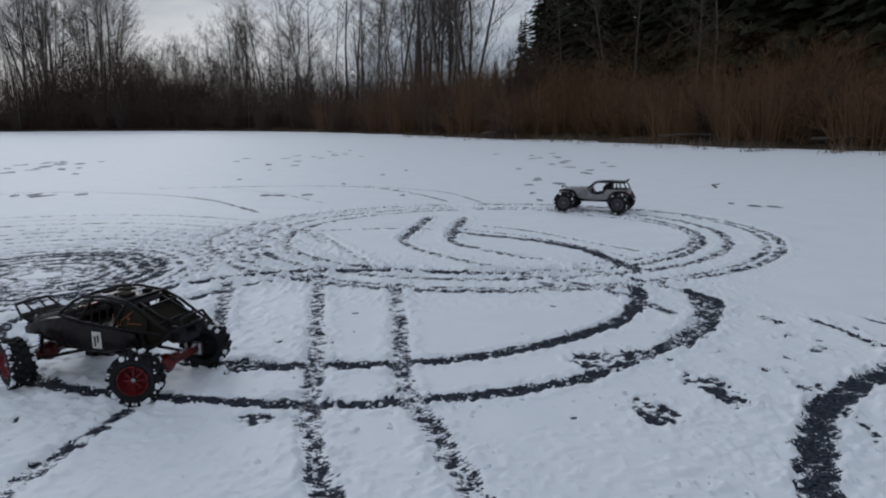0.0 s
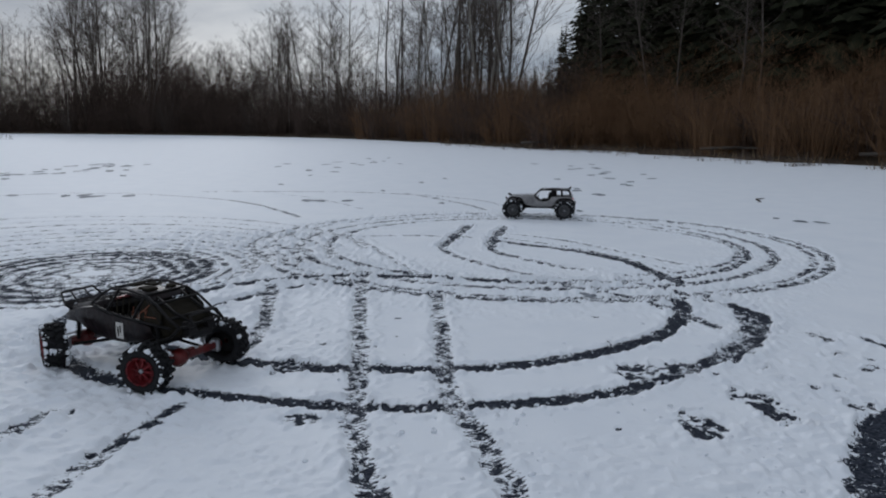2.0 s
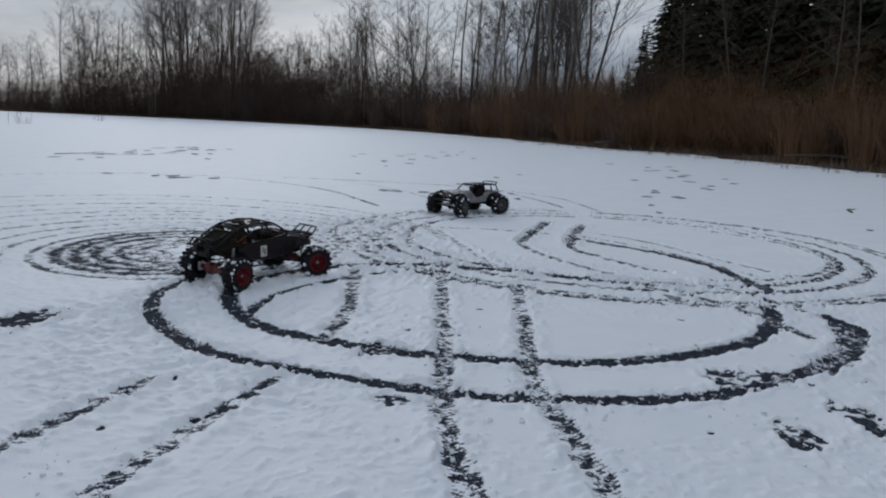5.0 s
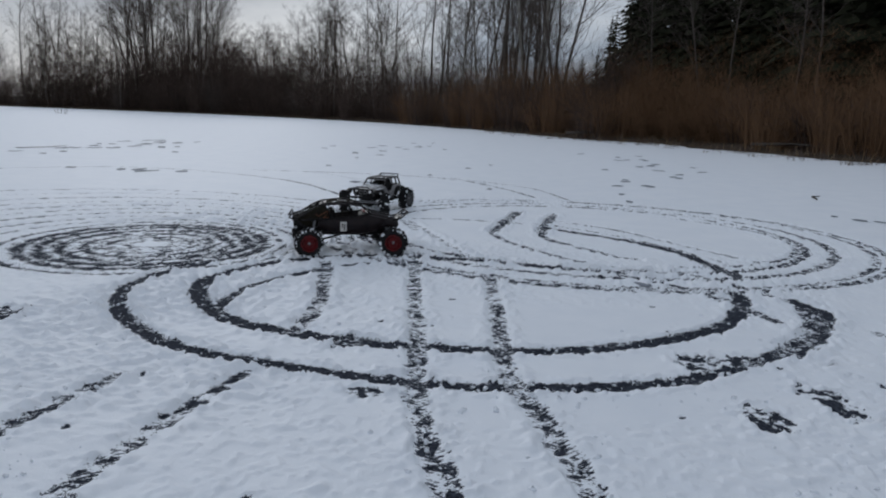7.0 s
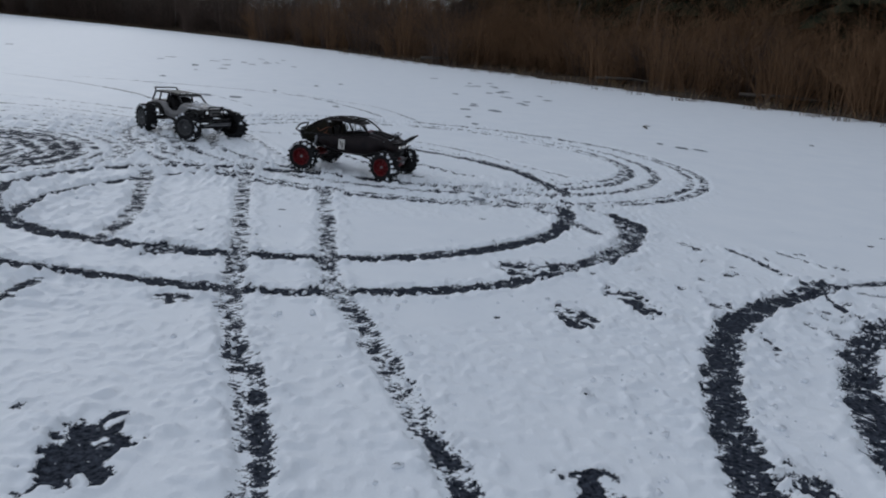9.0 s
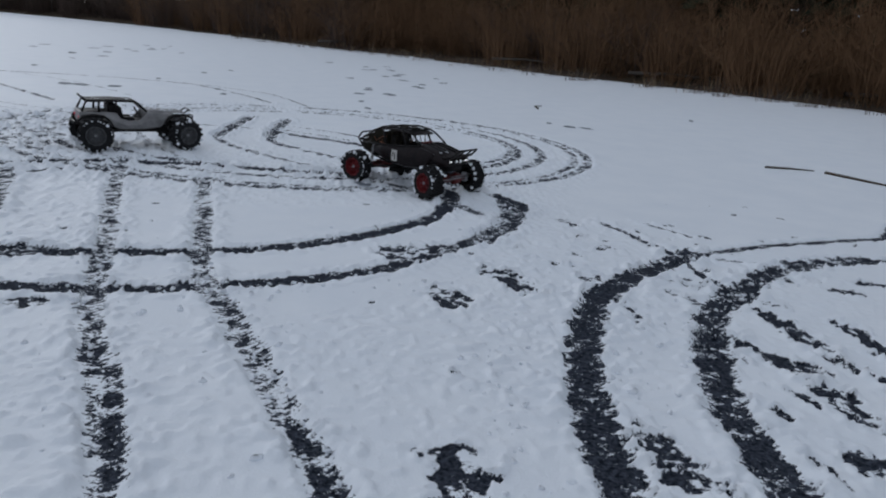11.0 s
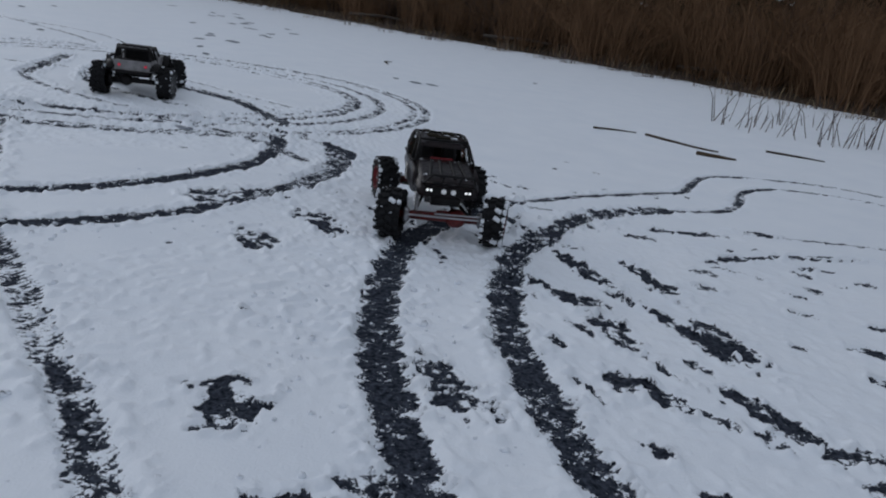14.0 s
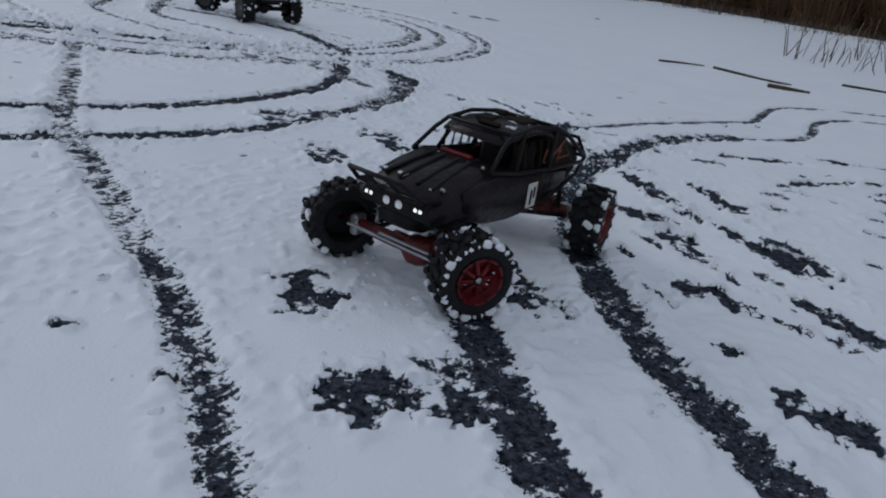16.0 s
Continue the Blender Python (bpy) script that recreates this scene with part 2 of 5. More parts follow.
def value_noise(x, y, seed=0):
    ix, iy = np.floor(x).astype(np.int64), np.floor(y).astype(np.int64)
    fx, fy = x - ix, y - iy
    fx, fy = fx * fx * (3 - 2 * fx), fy * fy * (3 - 2 * fy)
    a, b = hashed(ix, iy, seed), hashed(ix + 1, iy, seed)
    c, d = hashed(ix, iy + 1, seed), hashed(ix + 1, iy + 1, seed)
    return (a * (1 - fx) + b * fx) * (1 - fy) + (c * (1 - fx) + d * fx) * fy


def fractal(x, y, scale, octaves=3, seed=0):
    total, amp, norm = 0, 1.0, 0
    for o in range(octaves):
        total = total + amp * value_noise(x * scale * 2 ** o + 17.3 * o, y * scale * 2 ** o + 5.1 * o, seed + o)
        norm, amp = norm + amp, amp * 0.5
    return total / norm


def ramp(v, lo, hi):
    s = np.clip((v - lo) / (hi - lo), 0, 1)
    return s * s * (3 - 2 * s)


def grown(start, step, rate, end):
    """Coordinates from start outwards with a growing step."""
    out, p = [], start
    while abs(p) < abs(end) if end * start >= 0 and abs(end) > abs(start) else (p < end if end > start else p > end):
        p += math.copysign(step, end - start)
        step *= rate
        out.append(p)
    return out


left = grown(-2.4, 0.013, 1.012, -6)
right = grown(2.35, 0.0075, 1.013, 6)
xs = np.array(grown(left[-1], 0.06, 1.15, -420)[::-1] + left[::-1] + list(np.arange(-2.4, -0.7, 0.012)) + list(np.arange(-0.7, 2.35, 0.0066)) + right + grown(right[-1], 0.07, 1.15, 420))
near = list(np.arange(0.5, 0.85, 0.014)) + list(np.arange(0.85, 2.7, 0.0066))
middle = grown(near[-1], 0.0075, 1.0050, 10.2)
far = grown(middle[-1], 0.035, 1.022, 45)
ys = np.array(grown(0.5, 0.012, 1.13, -300)[::-1] + near + middle + far + grown(far[-1], 1.1, 1.15, 700))
X, Y = np.meshgrid(xs, ys)
DEPTH = 0.0065
H = DEPTH + 0.005 * (fractal(X, Y, 1.3, 2, 11) - 0.5) + 0.0006 * (fractal(X, Y, 14, 2, 23) - 0.5)
ridges = fractal(X * 0.6, Y, 3.0, 2, 31)
H += 0.0004 * ramp(ridges, 0.55, 0.8)
GRIT = value_noise(X / 0.0145, Y / 0.0145, 5)
GRIT2 = value_noise(X / 0.038, Y / 0.038, 6)
EDGE = fractal(X, Y, 16, 3, 41) + 0.8 * (value_noise(X / 0.014, Y / 0.014, 9) - 0.5)
BITS = value_noise(X / 0.03 + 40, Y / 0.03, 77)
CLODS = value_noise(X / 0.021 + 9, Y / 0.021, 55)
BARE = np.zeros_like(X)


def smooth_line(points, step=0.05, closed=False):
    p = [np.array(q, float) for q in points]
    p = [2 * p[0] - p[1]] + p + [2 * p[-1] - p[-2]]
    out = []
    for i in range(1, len(p) - 2):
        n = max(2, int(np.linalg.norm(p[i + 1] - p[i]) / step))
        for k in range(n):
            t = k / n
            out.append(0.5 * (2 * p[i] + (p[i + 1] - p[i - 1]) * t + (2 * p[i - 1] - 5 * p[i] + 4 * p[i + 1] - p[i + 2]) * t * t + (3 * p[i] - p[i - 1] - 3 * p[i + 1] + p[i + 2]) * t ** 3))
    out.append(p[-2])
    return np.array(out)


def distances(line, reach):
    """Distance to a line and the way along it, on the piece of the sheet round it."""
    lo, hi = line.min(0) - reach, line.max(0) + reach
    i0, i1 = np.searchsorted(xs, (lo[0], hi[0]))
    j0, j1 = np.searchsorted(ys, (lo[1], hi[1]))
    sl = (slice(j0, j1), slice(i0, i1))
    x, y = X[sl], Y[sl]
    best, along, run = np.full(x.shape, 1e9), np.zeros(x.shape), 0.0
    for a, b in zip(line[:-1], line[1:]):
        d = b - a
        length = math.hypot(*d)
        a0, a1 = np.searchsorted(xs[i0:i1], (min(a[0], b[0]) - reach, max(a[0], b[0]) + reach))
        b0, b1 = np.searchsorted(ys[j0:j1], (min(a[1], b[1]) - reach, max(a[1], b[1]) + reach))
        s2 = (slice(b0, b1), slice(a0, a1))
        t = np.clip(((x[s2] - a[0]) * d[0] + (y[s2] - a[1]) * d[1]) / max(length ** 2, 1e-9), 0, 1)
        q = np.hypot(x[s2] - a[0] - t * d[0], y[s2] - a[1] - t * d[1])
        closer = q < best[s2]
        best[s2] = np.where(closer, q, best[s2])
        along[s2] = np.where(closer, run + t * length, along[s2])
        run += length
    return sl, best, along


def press(sl, inside, bare):
    """Press the snow down where a tyre or a boot went, and note how much ice it left bare."""
    bare = np.clip(bare, 0.0, 1.0)
    floor = 0.0010 + (1 - bare) * 0.0042
    H[sl] = H[sl] * (1 - inside) + np.minimum(H[sl], floor) * inside
    BARE[sl] = np.maximum(BARE[sl] * (1 - 0.35 * inside), inside * bare)


def rut(points, width=0.085, clear=0.9, berm=0.0062, smooth=True):
    """A tyre track with its tread bars. clear: how much of it is bare; the rest stays as pressed lumps."""
    line = smooth_line(points) if smooth else np.array(points, float)
    sl, d, u = distances(line, width + 0.12)
    bars = np.sin((u + 0.7 * d) / 0.021 * 2 * math.pi)
    teeth = 0.11 * bars * (0.3 + 1.4 * GRIT2[sl]) * ramp(np.full(1, width), 0.06, 0.08)
    half = width / 2 * (0.80 + 0.5 * EDGE[sl] + 0.35 * (BITS[sl] - 0.5) + teeth)
    inside = 1 - ramp(d, half - 0.010, half + 0.010)
    worn = 0.36 + 0.66 * clear + (0.17 - 0.09 * clear) * bars * (0.3 + 1.4 * BITS[sl]) - 1.25 * (0.55 * GRIT[sl] + 0.45 * GRIT2[sl] - 0.5) - 0.22 * ramp(d, 0.2 * width, 0.55 * width)
    edge = ramp(d, half - 0.008, half + 0.012) * (1 - ramp(d, half + 0.02, half + 0.085))
    H[sl] = H[sl] + edge * berm * (0.25 + 1.3 * ramp(0.45 * GRIT2[sl] + 0.55 * CLODS[sl], 0.42, 0.72))
    press(sl, inside, worn)


def ring(cx, cy, r, width=0.07, clear=0.5, start=0, stop=360, squash=1.0, berm=0.005, drift=0.0):
    a = np.radians(np.linspace(start, stop, max(8, int(abs(stop - start) / 4))))
    rr = r + drift * (a - a[0]) / (2 * math.pi)
    rut(np.c_[cx + rr * np.cos(a), cy + rr * squash * np.sin(a)], width, clear, berm, smooth=False)


def scrape(x, y, length, width, turn, clear=0.75, seed=0):
    """A boot print or a scuffed patch: an oval of bare ice with snow left in it."""
    reach = length
    i0, i1 = np.searchsorted(xs, (x - reach, x + reach))
    j0, j1 = np.searchsorted(ys, (y - reach, y + reach))
    sl = (slice(j0, j1), slice(i0, i1))
    c, s = math.cos(radians(turn)), math.sin(radians(turn))
    p, q = (X[sl] - x) * c + (Y[sl] - y) * s, -(X[sl] - x) * s + (Y[sl] - y) * c
    waist = 1 - 0.22 * np.exp(-((p / length + 0.08) / 0.14) ** 2)
    d = np.hypot(p / (length / 2), q / (width * 0.76 * waist)) - 0.75 * (EDGE[sl] - 0.5) - 0.45 * (GRIT2[sl] - 0.5)
    inside = 1 - ramp(d, 0.86, 1.06)
    worn = 0.30 + 0.72 * clear - 2.6 * (0.4 * GRIT[sl] + 0.6 * fractal(X[sl], Y[sl], 24, 2, seed + 90) - 0.5)
    H[sl] = H[sl] + 0.009 * ramp(d, 0.9, 1.05) * (1 - ramp(d, 1.1, 1.6)) * ramp(0.5 * GRIT2[sl] + 0.5 * CLODS[sl], 0.35, 0.7)
    press(sl, inside, worn)


def churned(cx, cy, r0, r1, amount):
    """Loose snow thrown about a turning circle."""
    d = np.hypot(X - cx, Y - cy)
    zone = ramp(d, r0 - 0.15, r0 + 0.1) * (1 - ramp(d, r1 - 0.1, r1 + 0.2))
    H[:] = H + zone * amount * (ramp(GRIT2, 0.45, 0.8) * 0.9 + ramp(CLODS, 0.55, 0.9) * 0.9 + ramp(BITS, 0.6, 0.9) * 0.6 - 0.25)


churned(0.5, 6.05, 1.4, 2.3, 0.005)
churned(-2.5, 4.6, 0.2, 2.0, 0.004)
churned(0.0, 3.4, 1.2, 1.9, 0.0045)
churned(1.95, 1.75, 0.0, 1.1, 0.003)
churned(-1.2, 3.0, 0.2, 0.9, 0.005)
churned(-1.6, 5.6, 0.0, 0.9, 0.004)

# wide turning circles on the far side
for r, w, clear, drift in ((2.20, 0.085, 0.34, -0.06), (2.03, 0.07, 0.24, 0.05), (1.83, 0.09, 0.36, -0.04), (1.60, 0.08, 0.42, 0.02)):
    ring(0.55, 6.02, r, w, clear, 100, 452, 0.90 + 0.04 * (2.2 - r) / 0.6, drift=drift)
ring(0.75, 6.0, 1.38, 0.06, 0.3, -78, 62, 0.92, drift=-0.1)
rut(((0.04, 6.97), (-0.10, 6.10), (-0.14, 5.76), (-0.02, 5.39), (0.22, 5.03), (0.50, 4.74), (0.78, 4.60), (1.14, 4.54)), 0.075, 0.42)
rut(((0.02, 6.95), (-0.08, 6.19), (-0.13, 5.80)), 0.10, 0.5)
rut(((0.35, 6.90), (0.24, 6.02), (0.27, 5.58), (0.46, 5.32), (0.66, 5.07), (0.85, 4.93)), 0.075, 0.42)
rut(((0.35, 6.85), (0.25, 6.10), (0.24, 5.80)), 0.10, 0.5)
rut(((0.31, 6.05), (0.73, 5.76), (1.08, 5.41), (1.24, 5.06), (1.36, 4.62)), 0.10, 0.72)
rut(((-1.0, 6.22), (-0.40, 6.30), (0.08, 6.26), (0.32, 6.22)), 0.05, 0.62)
rut(((0.32, 6.24), (0.74, 5.93), (1.09, 5.52), (1.40, 5.02)), 0.05, 0.4)
rut(((0.30, 6.55), (0.85, 6.15), (1.30, 5.50), (1.62, 5.10)), 0.06, 0.3)
rut(((-0.84, 6.08), (-0.51, 5.35), (-0.21, 4.71)), 0.06, 0.05)

# the middle of the circles beside them is swept thin
core = np.hypot(X + 2.28, (Y - 4.58) / 1.04)
swept = (1 - ramp(core, 0.74, 0.95)) * ramp(core, 0.02, 0.16)
H *= 1 - 0.65 * swept
BARE += swept * (0.44 - 0.9 * (0.6 * GRIT2 + 0.4 * BITS - 0.5))
np.clip(BARE, 0, 1, out=BARE)

# circles beside them, worn nearly bare in the middle and only brushed further out
for r, w, clear in ((0.12, 0.05, 0.3), (0.24, 0.06, 0.40), (0.36, 0.07, 0.50), (0.48, 0.09, 0.58), (0.60, 0.09, 0.66), (0.70, 0.09, 0.60), (0.83, 0.06, 0.4)):
    ring(-2.24 - 0.08 * r, 4.54 + 0.05 * r, r, w, clear, 20, 372, 1.04, drift=0.05, berm=0.003)
for r, w, clear, start, stop in ((0.98, 0.07, 0.30, -20, 230), (1.12, 0.08, 0.22, 0, 215), (1.30, 0.09, 0.26, 10, 205), (1.48, 0.07, 0.16, 15, 200), (1.66, 0.09, 0.24, 10, 195), (1.86, 0.07, 0.14, 20, 190), (2.10, 0.08, 0.20, 15, 185), (2.35, 0.06, 0.10, 25, 170), (2.62, 0.08, 0.16, 20, 165)):
    ring(-2.22 - 0.52 * (r - 0.78), 4.55 + 0.12 * (r - 0.78), r, w, clear, start, stop, 0.98, drift=0.08)

# the near loop, two wheel lines wide
rut(((1.50, 4.05), (1.56, 3.75), (1.23, 3.23), (0.80, 2.82), (0.49, 2.66), (0.11, 2.56), (-0.19, 2.54), (-0.56, 2.58), (-0.91, 2.64), (-1.23, 2.77), (-1.55, 3.04), (-1.76, 3.38), (-1.80, 3.75), (-1.68, 4.1)), 0.080, 1.0)
rut(((1.24, 4.12), (1.23, 3.95), (1.03, 3.50), (0.66, 3.17), (0.31, 2.99), (0.05, 2.93), (-0.30, 2.91), (-0.62, 2.94), (-0.95, 3.02), (-1.20, 3.17), (-1.38, 3.40), (-1.49, 3.69), (-1.44, 3.98), (-1.28, 4.28), (-1.0, 4.50), (-0.66, 4.62), (-0.1, 4.62), (0.5, 4.50)), 0.088, 1.0)
rut(((-1.20, 3.17), (-1.24, 3.45), (-1.20, 3.75), (-1.02, 4.1), (-0.80, 4.35), (-0.5, 4.46)), 0.06, 0.85)
rut(((1.52, 3.9), (1.42, 3.48), (1.18, 3.14)), 0.12, 0.55)

# straight runs past the camera
rut(((-0.56, 4.65), (-0.38, 3.6), (-0.27, 2.99), (-0.19, 2.5), (-0.10, 2.15), (-0.02, 1.88), (0.06, 1.58), (0.11, 1.3), (0.14, 0.9)), 0.082, 0.32)
rut(((-0.02, 2.0), (0.04, 1.7), (0.09, 1.45)), 0.05, 0.6, 0.0)
rut(((-0.06, 4.25), (0.03, 3.4), (0.10, 2.72), (0.22, 2.35), (0.33, 1.96), (0.42, 1.65), (0.49, 1.35), (0.53, 1.1), (0.55, 0.8)), 0.082, 0.32)
rut(((0.40, 1.72), (0.48, 1.38), (0.53, 1.05), (0.55, 0.8)), 0.045, 0.6, 0.0)
rut(((-1.03, 4.3), (-0.88, 3.75), (-0.79, 3.35), (-0.78, 3.0)), 0.085, 0.45)
rut(((-0.78, 2.50), (-0.83, 2.22), (-0.86, 2.0), (-0.89, 1.75), (-0.90, 1.5)), 0.07, 0.4)
rut(((-1.17, 2.42), (-1.21, 2.2), (-1.26, 1.95), (-1.3, 1.6)), 0.07, 0.4)

# the bend that leads off to the bank
rut(((2.10, 3.00), (1.96, 2.90), (1.79, 2.78), (1.59, 2.64), (1.43, 2.46), (1.31, 2.26), (1.21, 2.05), (1.13, 1.84), (1.07, 1.60), (1.03, 1.36), (1.01, 1.19), (0.99, 1.0), (0.98, 0.7)), 0.104, 0.86)
rut(((2.95, 2.95), (2.58, 2.88), (2.26, 2.72), (2.00, 2.51), (1.80, 2.34), (1.64, 2.10), (1.52, 1.87), (1.44, 1.66), (1.39, 1.42), (1.36, 1.22), (1.35, 1.0), (1.35, 0.7)), 0.104, 0.86)
rut(((1.96, 2.92), (2.22, 3.03), (2.46, 3.12), (2.75, 3.20), (3.11, 3.28), (3.39, 3.35), (3.71, 3.62), (3.98, 3.78), (4.42, 3.80), (5.04, 3.63), (5.36, 3.16)), 0.055, 0.75)
rut(((2.34, 2.76), (2.58, 2.88), (2.90, 2.94), (3.18, 2.95), (3.40, 3.00), (3.62, 3.15), (3.93, 3.42), (4.37, 3.52), (4.83, 3.32), (5.15, 3.02)), 0.055, 0.7)
rut(((1.90, 3.50), (1.97, 3.20), (2.00, 3.02), (1.98, 2.79), (1.99, 2.58)), 0.045, 0.75)
rut(((2.13, 3.53), (2.25, 3.29)), 0.035, 0.7)
rut(((1.99, 2.98), (2.30, 2.90), (2.55, 2.78)), 0.035, 0.4)
rut(((3.00, 2.32), (3.40, 2.30), (3.70, 2.20)), 0.03, 0.5)
rut(((0.40, 4.55), (0.70, 4.43), (0.99, 4.20), (1.17, 3.92), (1.30, 3.62)), 0.08, 0.45)
rut(((1.05, 4.62), (1.27, 4.39), (1.46, 4.06)), 0.06, 0.4)

# faint old lines further out
rut(((-8.0, 7.6), (-6.9, 8.5), (-6.4, 9.05), (-5.7, 9.6), (-4.8, 9.72), (-3.9, 9.45), (-3.24, 9.13), (-2.6, 8.62), (-2.1, 8.0), (-1.75, 7.5)), 0.07, 0.34, 0.0)
rut(((-3.82, 10.1), (-2.16, 10.3), (-0.93, 10.0), (-0.19, 9.02), (0.17, 8.28)), 0.07, 0.30, 0.0)
rut(((-0.95, 10.15), (0.08, 9.32), (0.54, 8.19)), 0.06, 0.22, 0.0)
rut(((-3.1, 10.3), (-2.31, 9.61), (-1.70, 8.95), (-1.2, 8.2)), 0.05, 0.16, 0.0)

# boot prints and scuffs
for x, y, length, width, turn, clear in (
        (1.16, 2.66, 0.28, 0.090, -73, 0.8), (0.90, 2.48, 0.19, 0.10, -62, 0.5), (1.49, 2.68, 0.10, 0.085, -18, 0.45), (1.70, 3.50, 0.16, 0.055, -70, 0.6),
        (0.80, 2.96, 0.16, 0.15, 20, 0.5), (0.96, 3.0, 0.19, 0.13, -72, 0.55), (-0.36, 2.43, 0.13, 0.08, -35, 0.45), (-0.52, 2.90, 0.16, 0.08, 30, 0.6),
        (-0.27, 1.60, 0.26, 0.125, 78, 0.97), (-2.06, 2.90, 0.28, 0.15, 69, 0.85), (0.72, 1.56, 0.15, 0.07, -20, 0.35), (0.72, 1.48, 0.16, 0.10, -82, 0.7)):
    scrape(x, y, length, width, turn, clear, int(100 * x))
# long skids fanned out beside the bend
for x, y, length, width, turn, clear in (
        (1.77, 1.99, 0.32, 0.065, -76, 0.9), (1.98, 2.22, 0.36, 0.07, -92, 0.7), (2.19, 2.08, 0.40, 0.065, -95, 0.9), (1.79, 1.71, 0.23, 0.07, -95, 0.6), (2.02, 1.64, 0.43, 0.06, -87, 0.8),
        (2.10, 1.63, 0.28, 0.07, -94, 0.9), (1.63, 1.45, 0.13, 0.08, -84, 0.85), (1.69, 1.37, 0.13, 0.06, -56, 0.5), (1.91, 1.25, 0.30, 0.07, -74, 0.85), (2.77, 2.61, 0.38, 0.05, -13, 0.9)):
    scrape(x, y, length, width, turn, clear, int(100 * x))
for x, y, length, width, turn, clear in (
        (2.80, 2.28, 0.42, 0.04, 7, 0.8), (3.23, 2.62, 0.20, 0.045, -27, 0.9), (3.18, 2.28, 0.41, 0.03, -8, 0.6), (3.48, 2.51, 0.70, 0.025, -15, 0.7), (1.19, 1.49, 0.28, 0.09, -84, 0.6),
        (1.98, 2.07, 0.10, 0.07, -90, 0.8), (2.49, 2.14, 0.12, 0.055, -14, 0.5), (2.48, 2.54, 0.12, 0.05, -41, 0.8), (2.38, 2.0, 0.11, 0.05, -15, 0.4), (1.56, 0.96, 0.22, 0.085, -62, 0.75)):
    scrape(x, y, length, width, turn, clear, int(100 * x))
for x, y, length, width, turn, clear in (
        (1.83, 1.17, 0.09, 0.04, -76, 0.5), (2.57, 1.50, 0.13, 0.06, -48, 0.8), (1.92, 0.96, 0.10, 0.05, -97, 0.6), (1.74, 0.81, 0.15, 0.08, -48, 0.8), (0.76, 1.14, 0.15, 0.11, -29, 0.85),
        (0.92, 1.20, 0.11, 0.07, -21, 0.45), (0.91, 1.10, 0.16, 0.10, -54, 0.5), (1.98, 1.09, 0.18, 0.05, -7, 0.5), (2.59, 1.77, 0.14, 0.03, -27, 0.5), (2.84, 1.96, 0.08, 0.05, -60, 0.5)):
    scrape(x, y, length, width, turn, clear, int(100 * x))
rng = random.Random(4)
for k in range(70):
    scrape(rng.uniform(-2.2, 3.4), rng.uniform(0.9, 4.6), rng.uniform(0.02, 0.05), rng.uniform(0.015, 0.03), rng.uniform(0, 180), 0.95, k)
for k in range(70):
    u, v = rng.uniform(1.45, 3.2), rng.uniform(0.85, 2.75)
    if v < 3.3 - 0.35 * u:
        scrape(u, v, rng.uniform(0.05, 0.16), rng.uniform(0.015, 0.045), -75 + 22 * (u - 1.6) + rng.uniform(-15, 15), 0.6, k)
for k in range(40):
    scrape(rng.gauss(1.9, 0.4), rng.gauss(2.9, 0.25), rng.uniform(0.03, 0.10), rng.uniform(0.015, 0.03), rng.uniform(-60, 20), 0.55, k)
# soft dents in the snow, kicked by boots and not down to the ice
for k in range(110):
    x, y = rng.choice(((1.25, 2.2, 0.25, 0.5), (1.0, 1.9, 0.4, 0.5), (0.1, 3.4, 1.2, 0.4), (-1.0, 2.2, 0.9, 0.5), (2.6, 1.8, 0.6, 0.6)))[:2]
    x, y = x + rng.gauss(0, 0.4), y + rng.gauss(0, 0.4)
    i0, i1 = np.searchsorted(xs, (x - 0.15, x + 0.15))
    j0, j1 = np.searchsorted(ys, (y - 0.15, y + 0.15))
    r = rng.uniform(0.02, 0.05)
    H[j0:j1, i0:i1] += rng.choice((-0.0022, -0.003, 0.004)) * np.exp(-(((X[j0:j1, i0:i1] - x) / r) ** 2 + ((Y[j0:j1, i0:i1] - y) / (0.6 * r)) ** 2))

me = bpy.data.meshes.new("snow")
ny, nx = X.shape
me.vertices.add(nx * ny)
me.vertices.foreach_set("co", np.stack((X, Y, H), -1).astype(np.float32).ravel())
k = (np.arange(ny - 1)[:, None] * nx + np.arange(nx - 1)[None, :]).ravel()
quads = np.stack((k, k + 1, k + nx + 1, k + nx), -1).astype(np.int32)
me.loops.add(quads.size)
me.loops.foreach_set("vertex_index", quads.ravel())
me.polygons.add(len(quads))
me.polygons.foreach_set("loop_start", np.arange(0, quads.size, 4, dtype=np.int32))
me.polygons.foreach_set("use_smooth", np.ones(len(quads), dtype=bool))
me.materials.append(COVER)
me.attributes.new("bare", "FLOAT", "POINT").data.foreach_set("value", BARE.astype(np.float32).ravel())
me.update(calc_edges=True)
tagged(new("ground", me), "thin white snow cover pressed through to dark ice by tyres", "snow", kind="structure")
sheet = Shape().add([(-420, -300, -0.006), (420, -300, -0.006), (420, 700, -0.006), (-420, 700, -0.006)], [(0, 1, 2, 3)])
tagged(new("ice", sheet.mesh("ice", [ICE])), "dark grey lake ice under the snow", "ice", kind="structure")

